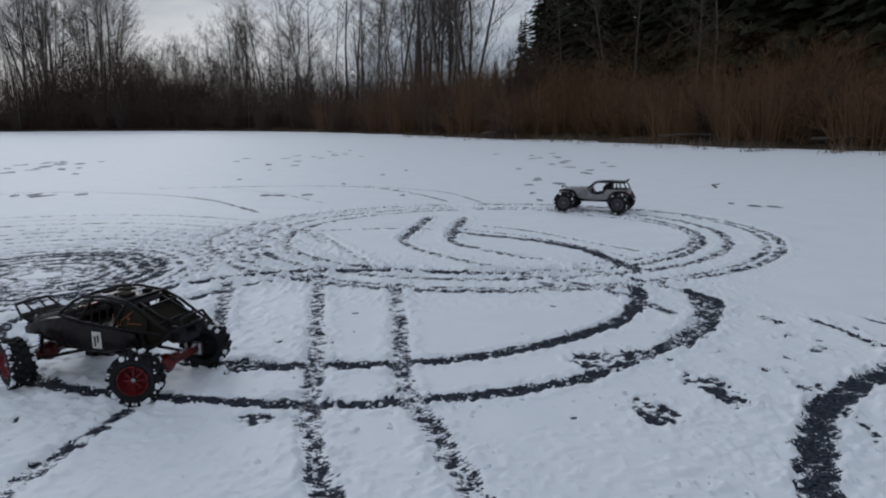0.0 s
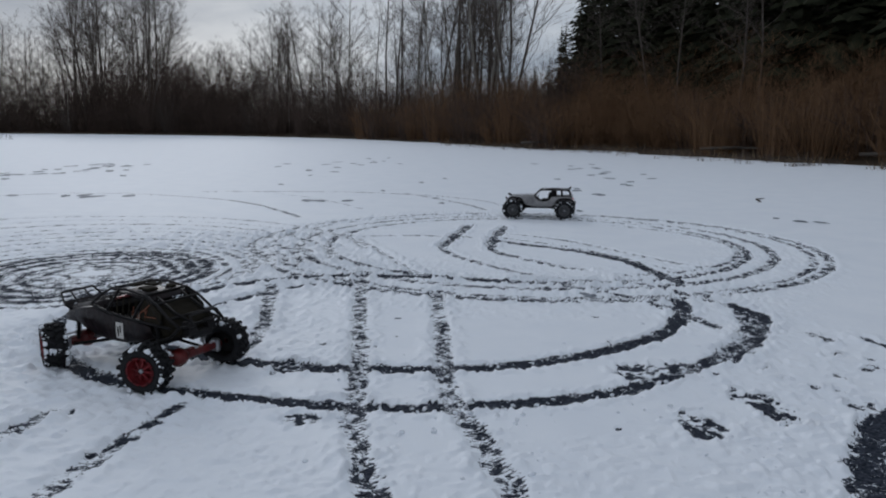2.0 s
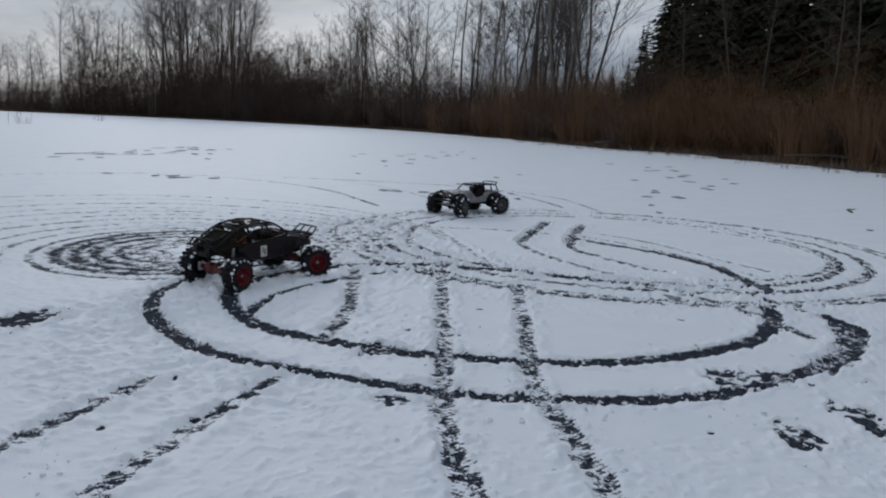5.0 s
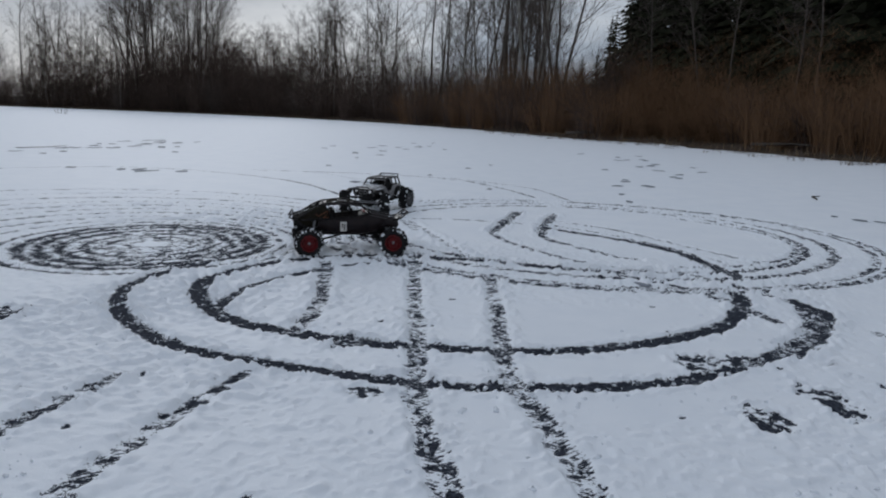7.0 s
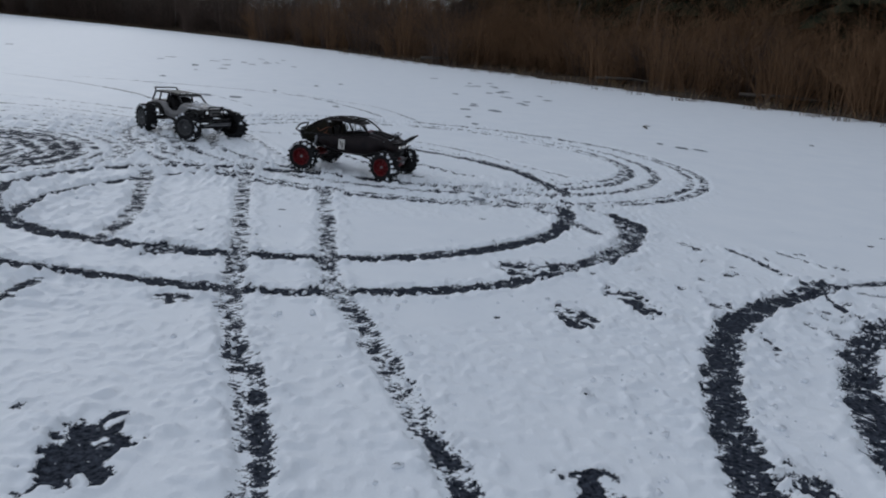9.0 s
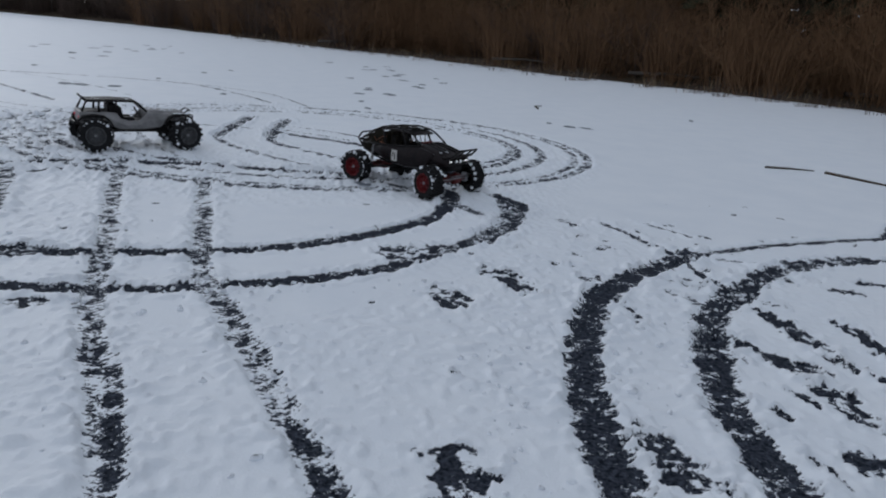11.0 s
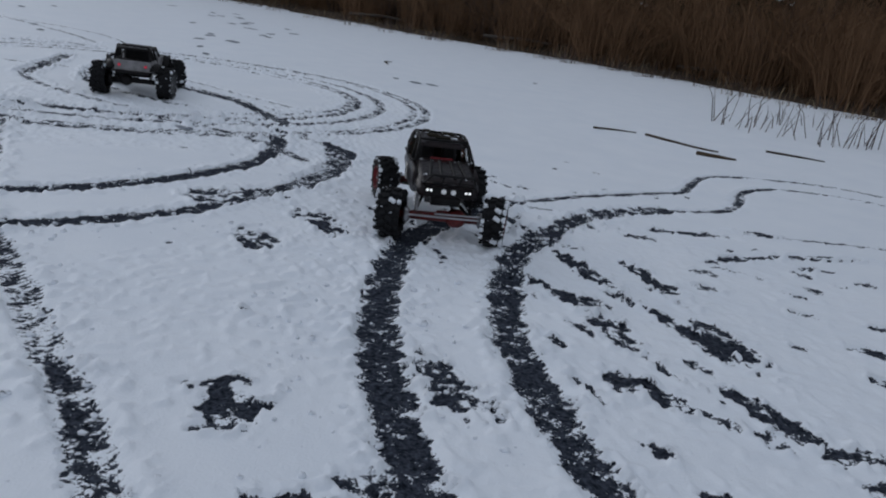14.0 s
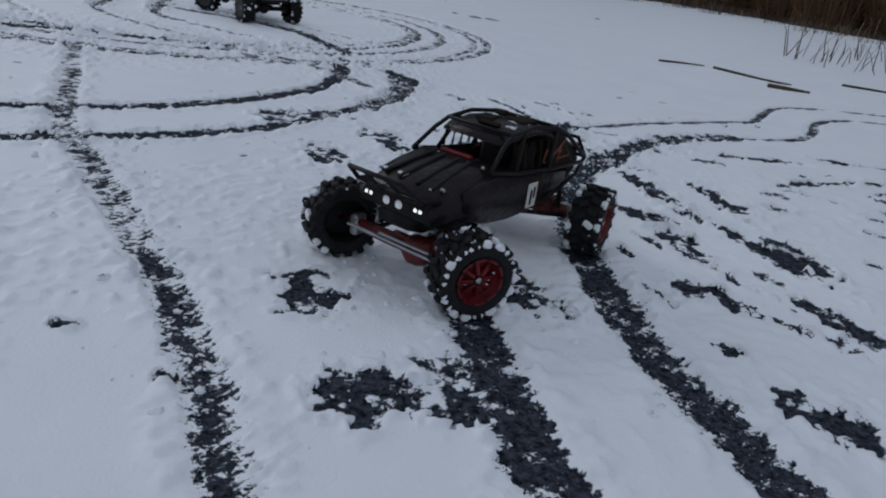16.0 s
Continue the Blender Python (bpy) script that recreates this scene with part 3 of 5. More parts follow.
# ---------------------------------------------------------------- the bank and the woods
SHORE = smooth_line(((-120, 60), (-80, 72), (-47, 71), (-28, 65), (-13, 54), (-3, 40), (1.3, 31.5), (4.4, 28), (6.9, 22.5), (8.7, 19), (10.8, 17), (11.9, 15), (12.8, 11.5), (13.6, 8), (16, 2), (24, -12)), 1.0)
tangent = np.gradient(SHORE, axis=0)
tangent /= np.linalg.norm(tangent, axis=1)[:, None]
OUT = np.c_[-tangent[:, 1], tangent[:, 0]]
way_along = np.r_[0, np.cumsum(np.linalg.norm(np.diff(SHORE, axis=0), axis=1))]


def on_bank(u, off):
    """A place at the share u of the shore, off metres back from the water."""
    s = u * way_along[-1]
    i = min(int(np.searchsorted(way_along, s)), len(SHORE) - 1)
    return SHORE[i, 0] + OUT[i, 0] * off, SHORE[i, 1] + OUT[i, 1] * off


def share_at(x):
    """The share of the shore at which it passes x."""
    i = int(np.argmin(np.abs(SHORE[:, 0] - x) + (SHORE[:, 1] < -5) * 99))
    return way_along[i] / way_along[-1]


def bank_height(off):
    return 0.02 + 0.22 * min(off, 2.0) / 2.0 + 0.012 * max(off - 2.0, 0)


bank = Shape()
steps = (-0.3, 0.1, 0.5, 1.2, 2.2, 4, 8, 16, 40, 90)
verts = []
for i, (p, o) in enumerate(zip(SHORE, OUT)):
    wob = 0.7 * noise.noise((i * 0.35, 0, 3)) + 0.6 * noise.noise((i * 1.3, 0, 8))
    for off in steps:
        q = off + wob if off < 4 else off
        z = -0.03 if off < 0 else bank_height(off) * (1 + 0.6 * noise.noise((i * 0.5, off, 0)))
        verts.append((p[0] + o[0] * q, p[1] + o[1] * q, z))
n = len(steps)
bank.add(verts, [(i * n + k, i * n + k + 1, (i + 1) * n + k + 1, (i + 1) * n + k) for i in range(len(SHORE) - 1) for k in range(n - 1)])
tagged(new("bank", recalc(bank.mesh("bank", [LITTER], True))), "dark brown lake bank covered in dead leaves and litter", "bank", kind="structure")

rng = random.Random(11)


def spike(shape, x, y, z, length, thick, lean, slot=0):
    """A thin bare shoot, three-sided, bent once."""
    a, b = rng.uniform(0, 6.3), rng.uniform(0, 6.3)
    dx, dy = math.cos(a) * lean, math.sin(a) * lean
    mid = (x + dx * length * 0.4 + 0.05 * math.cos(b) * length, y + dy * length * 0.4 + 0.05 * math.sin(b) * length, z + length * 0.55)
    tip = (x + dx * length, y + dy * length, z + length * (1 - 0.25 * lean))
    v = []
    for p, r in (((x, y, z), thick), (mid, thick * 0.7)):
        for k in range(3):
            v.append((p[0] + r * math.cos(a + 2.1 * k), p[1] + r * math.sin(a + 2.1 * k), p[2]))
    v.append(tip)
    shape.add(v, [(0, 1, 4, 3), (1, 2, 5, 4), (2, 0, 3, 5), (3, 4, 6), (4, 5, 6), (5, 3, 6)], slot)


def shoot(shape, x, y, z, h, thick, lean):
    """One thin straight twig with a pointed tip."""
    a, b = rng.uniform(0, 6.3), rng.uniform(0, 2.1)
    v = [(x + thick * math.cos(b + 2.1 * k), y + thick * math.sin(b + 2.1 * k), z) for k in range(3)]
    v.append((x + math.cos(a) * lean * h, y + math.sin(a) * lean * h, z + h))
    shape.add(v, [(0, 1, 3), (1, 2, 3), (2, 0, 3)], 0)


def shrub_mesh(name, mat, height, spread, count):
    """A dome of many fine arching stems, each with side twigs in all directions."""
    s = Shape()
    for k in range(count):
        a, r = rng.uniform(0, 6.3), 0.35 * spread * math.sqrt(rng.random())
        b = a + rng.uniform(-0.7, 0.7)
        x, y = r * math.cos(a), r * math.sin(a)
        out = rng.random()
        h = height * rng.uniform(0.55, 1.0) * math.sqrt(1 - 0.75 * out * out)
        reach = spread * out * rng.uniform(0.6, 1.0)
        mid = (x + 0.35 * reach * math.cos(b), y + 0.35 * reach * math.sin(b), 0.62 * h)
        tip = (x + reach * math.cos(b), y + reach * math.sin(b), h)
        s.tube([(x, y, -0.1), mid, tip], [0.009, 0.006, 0.002], 3)
        for j in range(9):
            f = rng.uniform(0.1, 1.0)
            p, q = ((x, y, 0), mid) if f < 0.5 else (mid, tip)
            f = (f * 2) % 1.0
            shoot(s, *(p[c] + (q[c] - p[c]) * f for c in range(3)), height * rng.uniform(0.06, 0.2), 0.0045, rng.uniform(0.3, 2.5))
    return s.mesh(name, [mat])


SHRUBS = [shrub_mesh("shrub", m, h, w, c) for m, h, w, c in ((TWIG_RED, 2.5, 1.6, 75), (TWIG_RED, 2.1, 1.8, 75), (TWIG, 2.7, 1.5, 70), (TWIG_DARK, 2.4, 1.7, 75), (TWIG_DARK, 2.8, 1.8, 75))]
SHRUB_LABELS = ("russet leafless willow shrub on the lake bank",) * 2 + ("grey-brown leafless shrub on the lake bank",) + ("dark brown leafless thicket shrub on the bank",) * 2


def plant(name, me, x, y, z, scale, label, category, group):
    ob = tagged(new(name, me), label, category, group)
    ob.matrix_basis = pose(x, y, z, 0, 0, rng.uniform(0, 360)) @ Matrix.Diagonal((scale[0], scale[0], scale[1], 1))
    return ob


def shrubs(x0, x1, offs, count, kinds, tall):
    u0, u1 = share_at(x0), share_at(x1)
    for k in range(count):
        off = rng.uniform(*offs)
        x, y = on_bank(u0 + (u1 - u0) * (k + rng.random()) / count, off)
        kind = rng.choice(kinds)
        plant("shrub", SHRUBS[kind], x, y, bank_height(off) - 0.05, (rng.uniform(0.8, 1.3) * max(1, tall * 0.6), rng.uniform(0.75, 1.15) * tall), SHRUB_LABELS[kind], "shrub", "shrubs on the bank")


shrubs(-90, -8, (0.5, 3), 46, (3, 4, 4, 2), 1.35)
shrubs(-90, -8, (3, 9), 54, (3, 4, 3, 2), 1.8)
shrubs(-46, -25, (2, 8), 34, (4, 3, 3), 2.4)
shrubs(-10, 1, (0.3, 3), 26, (0, 1, 3, 4), 1.2)
shrubs(-10, 1, (3, 8), 28, (3, 4, 0), 1.7)
shrubs(1, 13, (0.3, 2.2), 40, (0, 1, 0, 3), 0.95)
shrubs(1, 14, (2, 6), 44, (0, 1, 0, 1), 1.4)
shrubs(12, 22, (1, 6), 14, (3, 4, 0), 1.2)

# close undergrowth of twigs in rounded drifts, too many to count
for name, mat, x0, x1, depth, count, tall, thick in (("thicket", TWIG_DARK, -100, -44, (1, 14), 26000, 4.2, 0.022), ("thicket", TWIG_DARK, -60, -19, (1, 12), 60000, 8.6, 0.021), ("thicket", TWIG_DARK, -24, -6, (1, 14), 32000, 5.4, 0.018), ("undergrowth", TWIG_RED, -9, 6, (0.6, 8), 46000, 3.6, 0.010), ("undergrowth", TWIG_RED, 5, 16, (0.6, 6), 44000, 2.7, 0.007), ("undergrowth", TWIG_RED, -4, 9, (3, 9), 26000, 4.6, 0.011), ("undergrowth", TWIG_DARK, 6, 17, (5, 9), 18000, 4.2, 0.010)):
    s = Shape()
    u0, u1 = share_at(x0), share_at(x1)
    for k in range(count):
        off = rng.uniform(*depth)
        u = rng.random()
        x, y = on_bank(u0 + (u1 - u0) * u, off)
        ends = min(1.0, 0.45 + 2.5 * min(u, 1 - u))
        patch = ends * min(1.35, max(0.45, 0.85 + 0.75 * noise.noise((x * 0.16, y * 0.16, 2)) + 0.4 * noise.noise((x * 0.5, y * 0.5, 5))))
        z = rng.random() ** 1.25 * 0.85 * tall * patch
        shoot(s, x, y, z, tall * rng.uniform(0.05, 0.16) * patch, thick * rng.uniform(0.5, 1.3) * (1 - 0.6 * z / tall), rng.uniform(0.2, 3.0))
    tagged(new(name, s.mesh(name, [mat])), "dense leafless brown undergrowth along the lake bank", "undergrowth", kind="stuff")


# bare broadleaf trees
def bare_tree(seed, height, fork, pale):
    r = random.Random(seed)
    trunk, crown = Shape(), Shape()

    def grow(p, d, length, radius, level):
        pts, radii, q, way = [p], [radius], Vector(p), Vector(d)
        n = (4, 4, 2, 1)[level]
        for i in range(n):
            way = (way + Vector((r.gauss(0, 0.05 + 0.07 * (level > 0)), r.gauss(0, 0.05 + 0.07 * (level > 0)), 0.05 + 0.03 * (level > 0)))).normalized()
            q = q + way * length / n
            pts.append(tuple(q))
            radii.append(radius * (1 - 0.8 * (i + 1) / n) if level and level < 3 else radius * 0.4 if level else radius * (1 - 0.72 * (i + 1) / n))
        (trunk if level == 0 else crown).tube(pts, radii, 6 if level == 0 else 3)
        if level >= 3:
            return
        kids = (fork, 6, 5)[level]
        for k in range(kids):
            t = r.uniform(0.28 if level == 0 else 0.2, 0.97)
            i = min(int(t * n), n - 1)
            base = Vector(pts[i]).lerp(Vector(pts[i + 1]), t * n - i)
            a = r.uniform(0, 6.3)
            side = Vector((math.cos(a), math.sin(a), 0))
            up = way.lerp(side, r.uniform(0.28, 0.66)).normalized()
            grow(base, up, length * r.uniform(0.22, 0.42) * (1.15 - 0.5 * t) * (1.4 if level else 1), max(radii[i] * r.uniform(0.26, 0.42), 0.008), level + 1)

    grow((0, 0, -0.2), Vector((r.gauss(0, 0.05), r.gauss(0, 0.05), 1)).normalized(), height, height * 0.0070 + 0.02, 0)
    return recalc(trunk.mesh("trunk", [BARK_PALE if pale else BARK], True)), crown.mesh("crown", [TWIG])


HEIGHTS = (13, 15, 12, 14, 11, 16)
TREES = [bare_tree(k + 1, h, f, p) for k, (h, f, p) in enumerate(zip(HEIGHTS, (16, 18, 15, 19, 15, 18), (0, 0, 1, 0, 1, 0)))]


def tree(kind, x, y, z, scale, label, group):
    t = thing("bare_tree", label, "tree", group)
    t.matrix_basis = pose(x, y, z, rng.uniform(-2, 2), rng.uniform(-2, 2), rng.uniform(0, 360)) @ Matrix.Diagonal((scale, scale, scale, 1))
    for name, me in zip(("trunk", "crown"), TREES[kind]):
        new(name, me).parent = t


def shore_reach(bearing):
    """How far off the shore lies in a direction, in degrees from the long axis of the lake."""
    turn = np.degrees(np.arctan2(SHORE[:, 0], SHORE[:, 1]))
    return float(np.interp(bearing, turn, np.hypot(SHORE[:, 0], SHORE[:, 1])))


def woods(b0, b1, back, count, tall, label, kinds=(0, 1, 2, 3, 4, 5), clumps=0):
    """Trees between two bearings, some way back from the shore, loose or in clumps."""
    middles = [rng.uniform(b0, b1) for k in range(clumps)]
    for k in range(count):
        b = max(b0, min(b1, rng.gauss(rng.choice(middles), 0.45))) if clumps else b0 + (b1 - b0) * (k + rng.random()) / count
        off = rng.uniform(*back)
        reach = shore_reach(b) + off
        kind = rng.choice(kinds)
        tree(kind, reach * math.sin(radians(b)), reach * math.cos(radians(b)), bank_height(off) - 0.1, rng.uniform(*tall) / HEIGHTS[kind], label, "bare trees behind the lake")


GREY = "tall leafless grey alder with fine upright branches"
LOW = "low leafless grey tree among bank thickets"
FAR = "distant slender leafless tree behind the bank"
woods(-46, -37.5, (6, 20), 15, (6, 9.5), LOW)
woods(-37, -31, (4, 10), 14, (8.5, 13), GREY)
woods(-30.5, -24, (4, 14), 30, (11, 17), GREY, clumps=6)
woods(-37.5, -23, (2, 9), 34, (5, 8.5), LOW)
woods(-24, -17, (10, 25), 14, (6.5, 9.5), GREY)
woods(-24, -9, (4, 12), 26, (4, 6.5), LOW)
woods(-16.8, -10.5, (8, 18), 20, (8, 11.2), GREY, clumps=4)
woods(-9.8, 1.6, (6, 18), 28, (9.5, 13.5), GREY, clumps=10)
woods(-9.8, 1.6, (12, 26), 9, (8, 11), GREY)
woods(-9.8, 2.4, (5, 12), 7, (4.5, 6.5), LOW)
woods(-46, 1.5, (40, 75), 44, (8.5, 12), FAR)
woods(7, 24, (5, 7), 6, (6, 8), "slender dim grey leafless tree before dark firs", (0, 3, 1))


# firs
def fir(seed, height):
    r = random.Random(seed)
    trunk, crown = Shape(), Shape()
    trunk.tube([(0, 0, -0.2), (0, 0, height * 0.5), (0, 0, height)], [height * 0.012, height * 0.008, 0.01], 6)
    z = height * 0.06
    while z < height * 0.985:
        t = z / height
        reach = height * 0.19 * (1 - t) ** 0.85 + 0.10
        for k in range(6):
            a, l = r.uniform(0, 6.3), reach * r.uniform(0.55, 1.12)
            c, s = math.cos(a), math.sin(a)
            droop = l * r.uniform(0.12, 0.4)
            for j in range(5):
                f0, f1 = j / 5, (j + 1.25) / 5
                w = l * 0.27 * (1.2 - f0) + 0.03
                up = r.uniform(-0.05, 0.08) * l
                p0 = (c * l * f0, s * l * f0, z - droop * f0 ** 1.5 + up)
                p1 = (c * l * f1, s * l * f1, z - droop * f1 ** 1.5 + up - 0.05 * l)
                crown.add([(p0[0] - s * w, p0[1] + c * w, p0[2] - 0.06 * l), (p0[0] + s * w, p0[1] - c * w, p0[2] - 0.06 * l), p1, (p0[0], p0[1], p0[2] + 0.05 * l)],
                          [(0, 2, 3), (2, 1, 3), (1, 0, 3), (0, 1, 2)])
        z += height * 0.022 * r.uniform(0.7, 1.3)
    return trunk.mesh("trunk", [BARK], True), crown.mesh("crown", [NEEDLE])


FIRS = [fir(s, h) for s, h in ((1, 11), (2, 12), (3, 10))]


def plant_fir(x, y, z, scale):
    t = thing("fir_tree", "tall dark green fir behind the brown shrubs", "tree", "firs behind the lake")
    t.matrix_basis = pose(x, y, z, 0, 0, rng.uniform(0, 360)) @ Matrix.Diagonal((scale * 1.05, scale * 1.05, scale, 1))
    for name, me in zip(("trunk", "crown"), rng.choice(FIRS)):
        new(name, me).parent = t


u0, u1 = share_at(3.4), share_at(22)
for row, (offs, count) in enumerate((((5, 7), 26), ((7, 10), 24), ((10, 14), 18))):
    for k in range(count):
        off = rng.uniform(*offs)
        x, y = on_bank(u0 + (u1 - u0) * (k + rng.random()) / count, off)
        plant_fir(x, y, bank_height(off), rng.uniform(0.9, 1.25))
for k in range(22):
    x = 4.1 + 0.42 * k + rng.uniform(-0.15, 0.15)
    plant_fir(x - 1.0, 38.5 - 1.0 * (x - 4.1) + rng.uniform(0, 2.5), 0.3, min(1.0, 0.42 + 0.10 * k))
for k in range(18):
    off = rng.uniform(4, 9)
    x, y = on_bank(share_at(12.4) + (share_at(24) - share_at(12.4)) * (k + rng.random()) / 18, off)
    plant_fir(x, y, bank_height(off), rng.uniform(0.8, 1.1))
for x, off, size in ((2.0, 9, 0.55), (3.0, 10, 0.75), (0.5, 16, 0.5), (-1.5, 20, 0.55), (-2.5, 24, 0.6), (-19.5, 10, 0.42), (-14.5, 12, 0.42), (1.2, 22, 0.75), (2.2, 24, 0.8), (-8.5, 14, 0.45)):
    px, py = on_bank(share_at(x), off)
    plant_fir(px, py, 0.2, size)


# reeds, weeds and sticks
def stalks(name, label, category, x, y, count, spread, tall, mat, thick=0.004):
    s = Shape()
    for k in range(count):
        spike(s, rng.gauss(0, spread), rng.gauss(0, spread * 0.6), -0.01, tall * rng.uniform(0.4, 1.1), thick * rng.uniform(0.7, 1.3), rng.uniform(0.05, 0.75))
    ob = tagged(new(name, s.mesh(name, [mat])), label, category, kind="stuff")
    ob.location = (x, y, 0.0)


for x, y, count, spread, tall in ((7.0, 6.6, 22, 0.30, 0.55), (7.5, 5.6, 26, 0.35, 0.65), (8.2, 7.2, 12, 0.3, 0.4), (8.6, 5.4, 16, 0.4, 0.5), (-24, 29.5, 14, 0.3, 0.9), (-30, 43, 14, 0.35, 0.8)):
    stalks("dry_weed", "clump of thin dry leafless stalks in snow", "weed", x, y, count, spread, tall, TWIG_DARK, 0.006)
reeds = Shape()
for k in range(430):
    x, y = on_bank(share_at(-1) + (share_at(14.4) - share_at(-1)) * rng.random() ** 0.8, 0.3 - 2.4 * rng.random() ** 1.6)
    tall = rng.uniform(0.12, 0.5)
    for j in range(rng.randint(4, 9)):
        spike(reeds, x + rng.gauss(0, 0.14), y + rng.gauss(0, 0.1), 0.0, tall * rng.uniform(0.4, 1.1), 0.005 * rng.uniform(0.7, 1.3), rng.uniform(0.05, 0.8), rng.choice((0, 1, 2, 2)))
tagged(new("reeds", reeds.mesh("reeds", [STRAW, TWIG, TWIG_DARK])), "short dry reeds standing in snow along the bank", "reed", kind="stuff")


# old boot prints further out, pressed to the ice
def print_mesh(seed):
    r, v = random.Random(seed), []
    for k in range(14):
        a = 2 * math.pi * k / 14
        q = 1 + r.uniform(-0.22, 0.22)
        v.append((0.15 * q * math.cos(a), (0.055 - 0.015 * math.cos(2 * a)) * q * math.sin(a), 0.0))
    v += [(0.8 * x, 0.8 * y, 0.004) for x, y, z in v]
    return Shape().add(v, [(k, (k + 1) % 14, 14 + (k + 1) % 14, 14 + k) for k in range(14)] + [tuple(range(14, 28))]).mesh("boot_print", [PRINT])


PRINTS = [print_mesh(k) for k in range(4)]
for cx, cy, sx, sy, n, size in ((-8.3, 14.6, 0.5, 1.4, 40, 1.0), (-3.3, 17.0, 0.5, 1.7, 16, 1.0), (2.2, 15.0, 0.45, 2.0, 18, 1.0), (1.55, 10.4, 0.2, 0.5, 5, 0.9), (-1.8, 9.0, 0.2, 0.12, 3, 1.0), (-5.2, 9.3, 0.4, 0.25, 6, 1.0), (-1.3, 11.8, 1.6, 1.3, 5, 0.6), (2.4, 9.2, 1.6, 1.3, 7, 0.5), (3.4, 7.5, 0.2, 0.1, 3, 0.6)):
    for k in range(n):
        ob = tagged(new("boot_print", rng.choice(PRINTS)), "old dark boot print pressed through the snow", "footprint", "boot prints on the lake")
        ob.matrix_basis = pose(cx + rng.gauss(0, sx), cy + rng.gauss(0, sy), DEPTH + 0.004, 0, 0, 90 + rng.uniform(-50, 50)) @ Matrix.Diagonal((0.85 * size * rng.uniform(0.7, 1.2), size * rng.uniform(0.8, 1.2), 1, 1))
for points, r in ((((4.15, 5.43), (4.35, 5.40), (4.55, 5.36)), 0.012), (((4.59, 5.28), (4.66, 5.05), (4.74, 4.85), (4.84, 4.66)), 0.016), (((4.52, 4.55), (4.63, 4.46), (4.78, 4.40)), 0.028), (((5.6, 4.9), (5.8, 4.75), (6.0, 4.62)), 0.014), (((3.55, 9.4), (3.6, 9.7), (3.75, 9.85)), 0.012), (((-9.2, 12.3), (-8.9, 12.9), (-9.1, 13.6)), 0.008)):
    s = Shape().tube([(x, y, 0.016 + 0.01 * math.sin(3 * i)) for i, (x, y) in enumerate(points)], [0.8 * r, *[r * 0.65] * (len(points) - 2), r * 0.35], 6)
    ob = tagged(new("stick", s.mesh("stick", [LITTER], True)), "dark broken stick lying on the snow", "stick", "sticks on the snow")
for x, off, length, turn in ((2.0, 0.6, 2.6, 12), (7.2, 0.8, 2.2, -28), (9.6, 1.0, 2.4, -32), (12.2, 1.4, 2.2, -60)):
    px, py = on_bank(share_at(x), off)
    s = Shape().tube([(-length / 2, 0, 0), (0, 0.05, 0.06), (length / 2, 0, 0.02)], [0.05, 0.045, 0.02], 7)
    ob = tagged(new("fallen_branch", s.mesh("fallen_branch", [BARK], True)), "bare grey fallen branch lying on the bank", "branch", "fallen branches")
    ob.matrix_basis = pose(px, py, 0.25, 0, 0, turn)
# loose lumps thrown beside the tracks
lumps = Shape()
for line, n in ((((1.56, 3.75), (0.80, 2.78), (0.11, 2.50), (-0.56, 2.53), (-1.23, 2.70), (-1.80, 3.4)), 420), (((1.2, 3.7), (0.31, 3.05), (-0.6, 3.0), (-1.3, 3.5), (-1.2, 4.4)), 300), (((2.3, 2.7), (1.7, 2.3), (1.25, 1.8), (1.2, 1.0)), 330), (((0.0, 2.9), (0.25, 2.2), (0.5, 1.2)), 200), (((-0.3, 2.9), (-0.1, 2.0), (0.1, 1.2)), 160), (((-1.5, 5.9), (-0.5, 4.4), (0.9, 4.1), (2.3, 4.8)), 320), (((1.0, 2.6), (0.9, 1.6), (0.8, 1.1)), 160), (((-0.8, 2.6), (-1.2, 2.2), (-1.0, 1.6)), 110)):
    path = smooth_line(line)
    for k in range(n * 2 // 3):
        p = path[rng.randrange(len(path))]
        r = 0.002 + 0.007 * rng.random() ** 3
        lumps.blob((p[0] + rng.gauss(0, 0.07), p[1] + rng.gauss(0, 0.07), DEPTH + r * 0.3), (r * rng.uniform(0.9, 1.8), r * rng.uniform(0.9, 1.4), r * 0.8), k, 0.45, 3, 5)
tagged(new("snow_lumps", lumps.mesh("snow_lumps", [SNOW], True)), "small loose snow lumps thrown beside the tracks", "snow", kind="stuff")

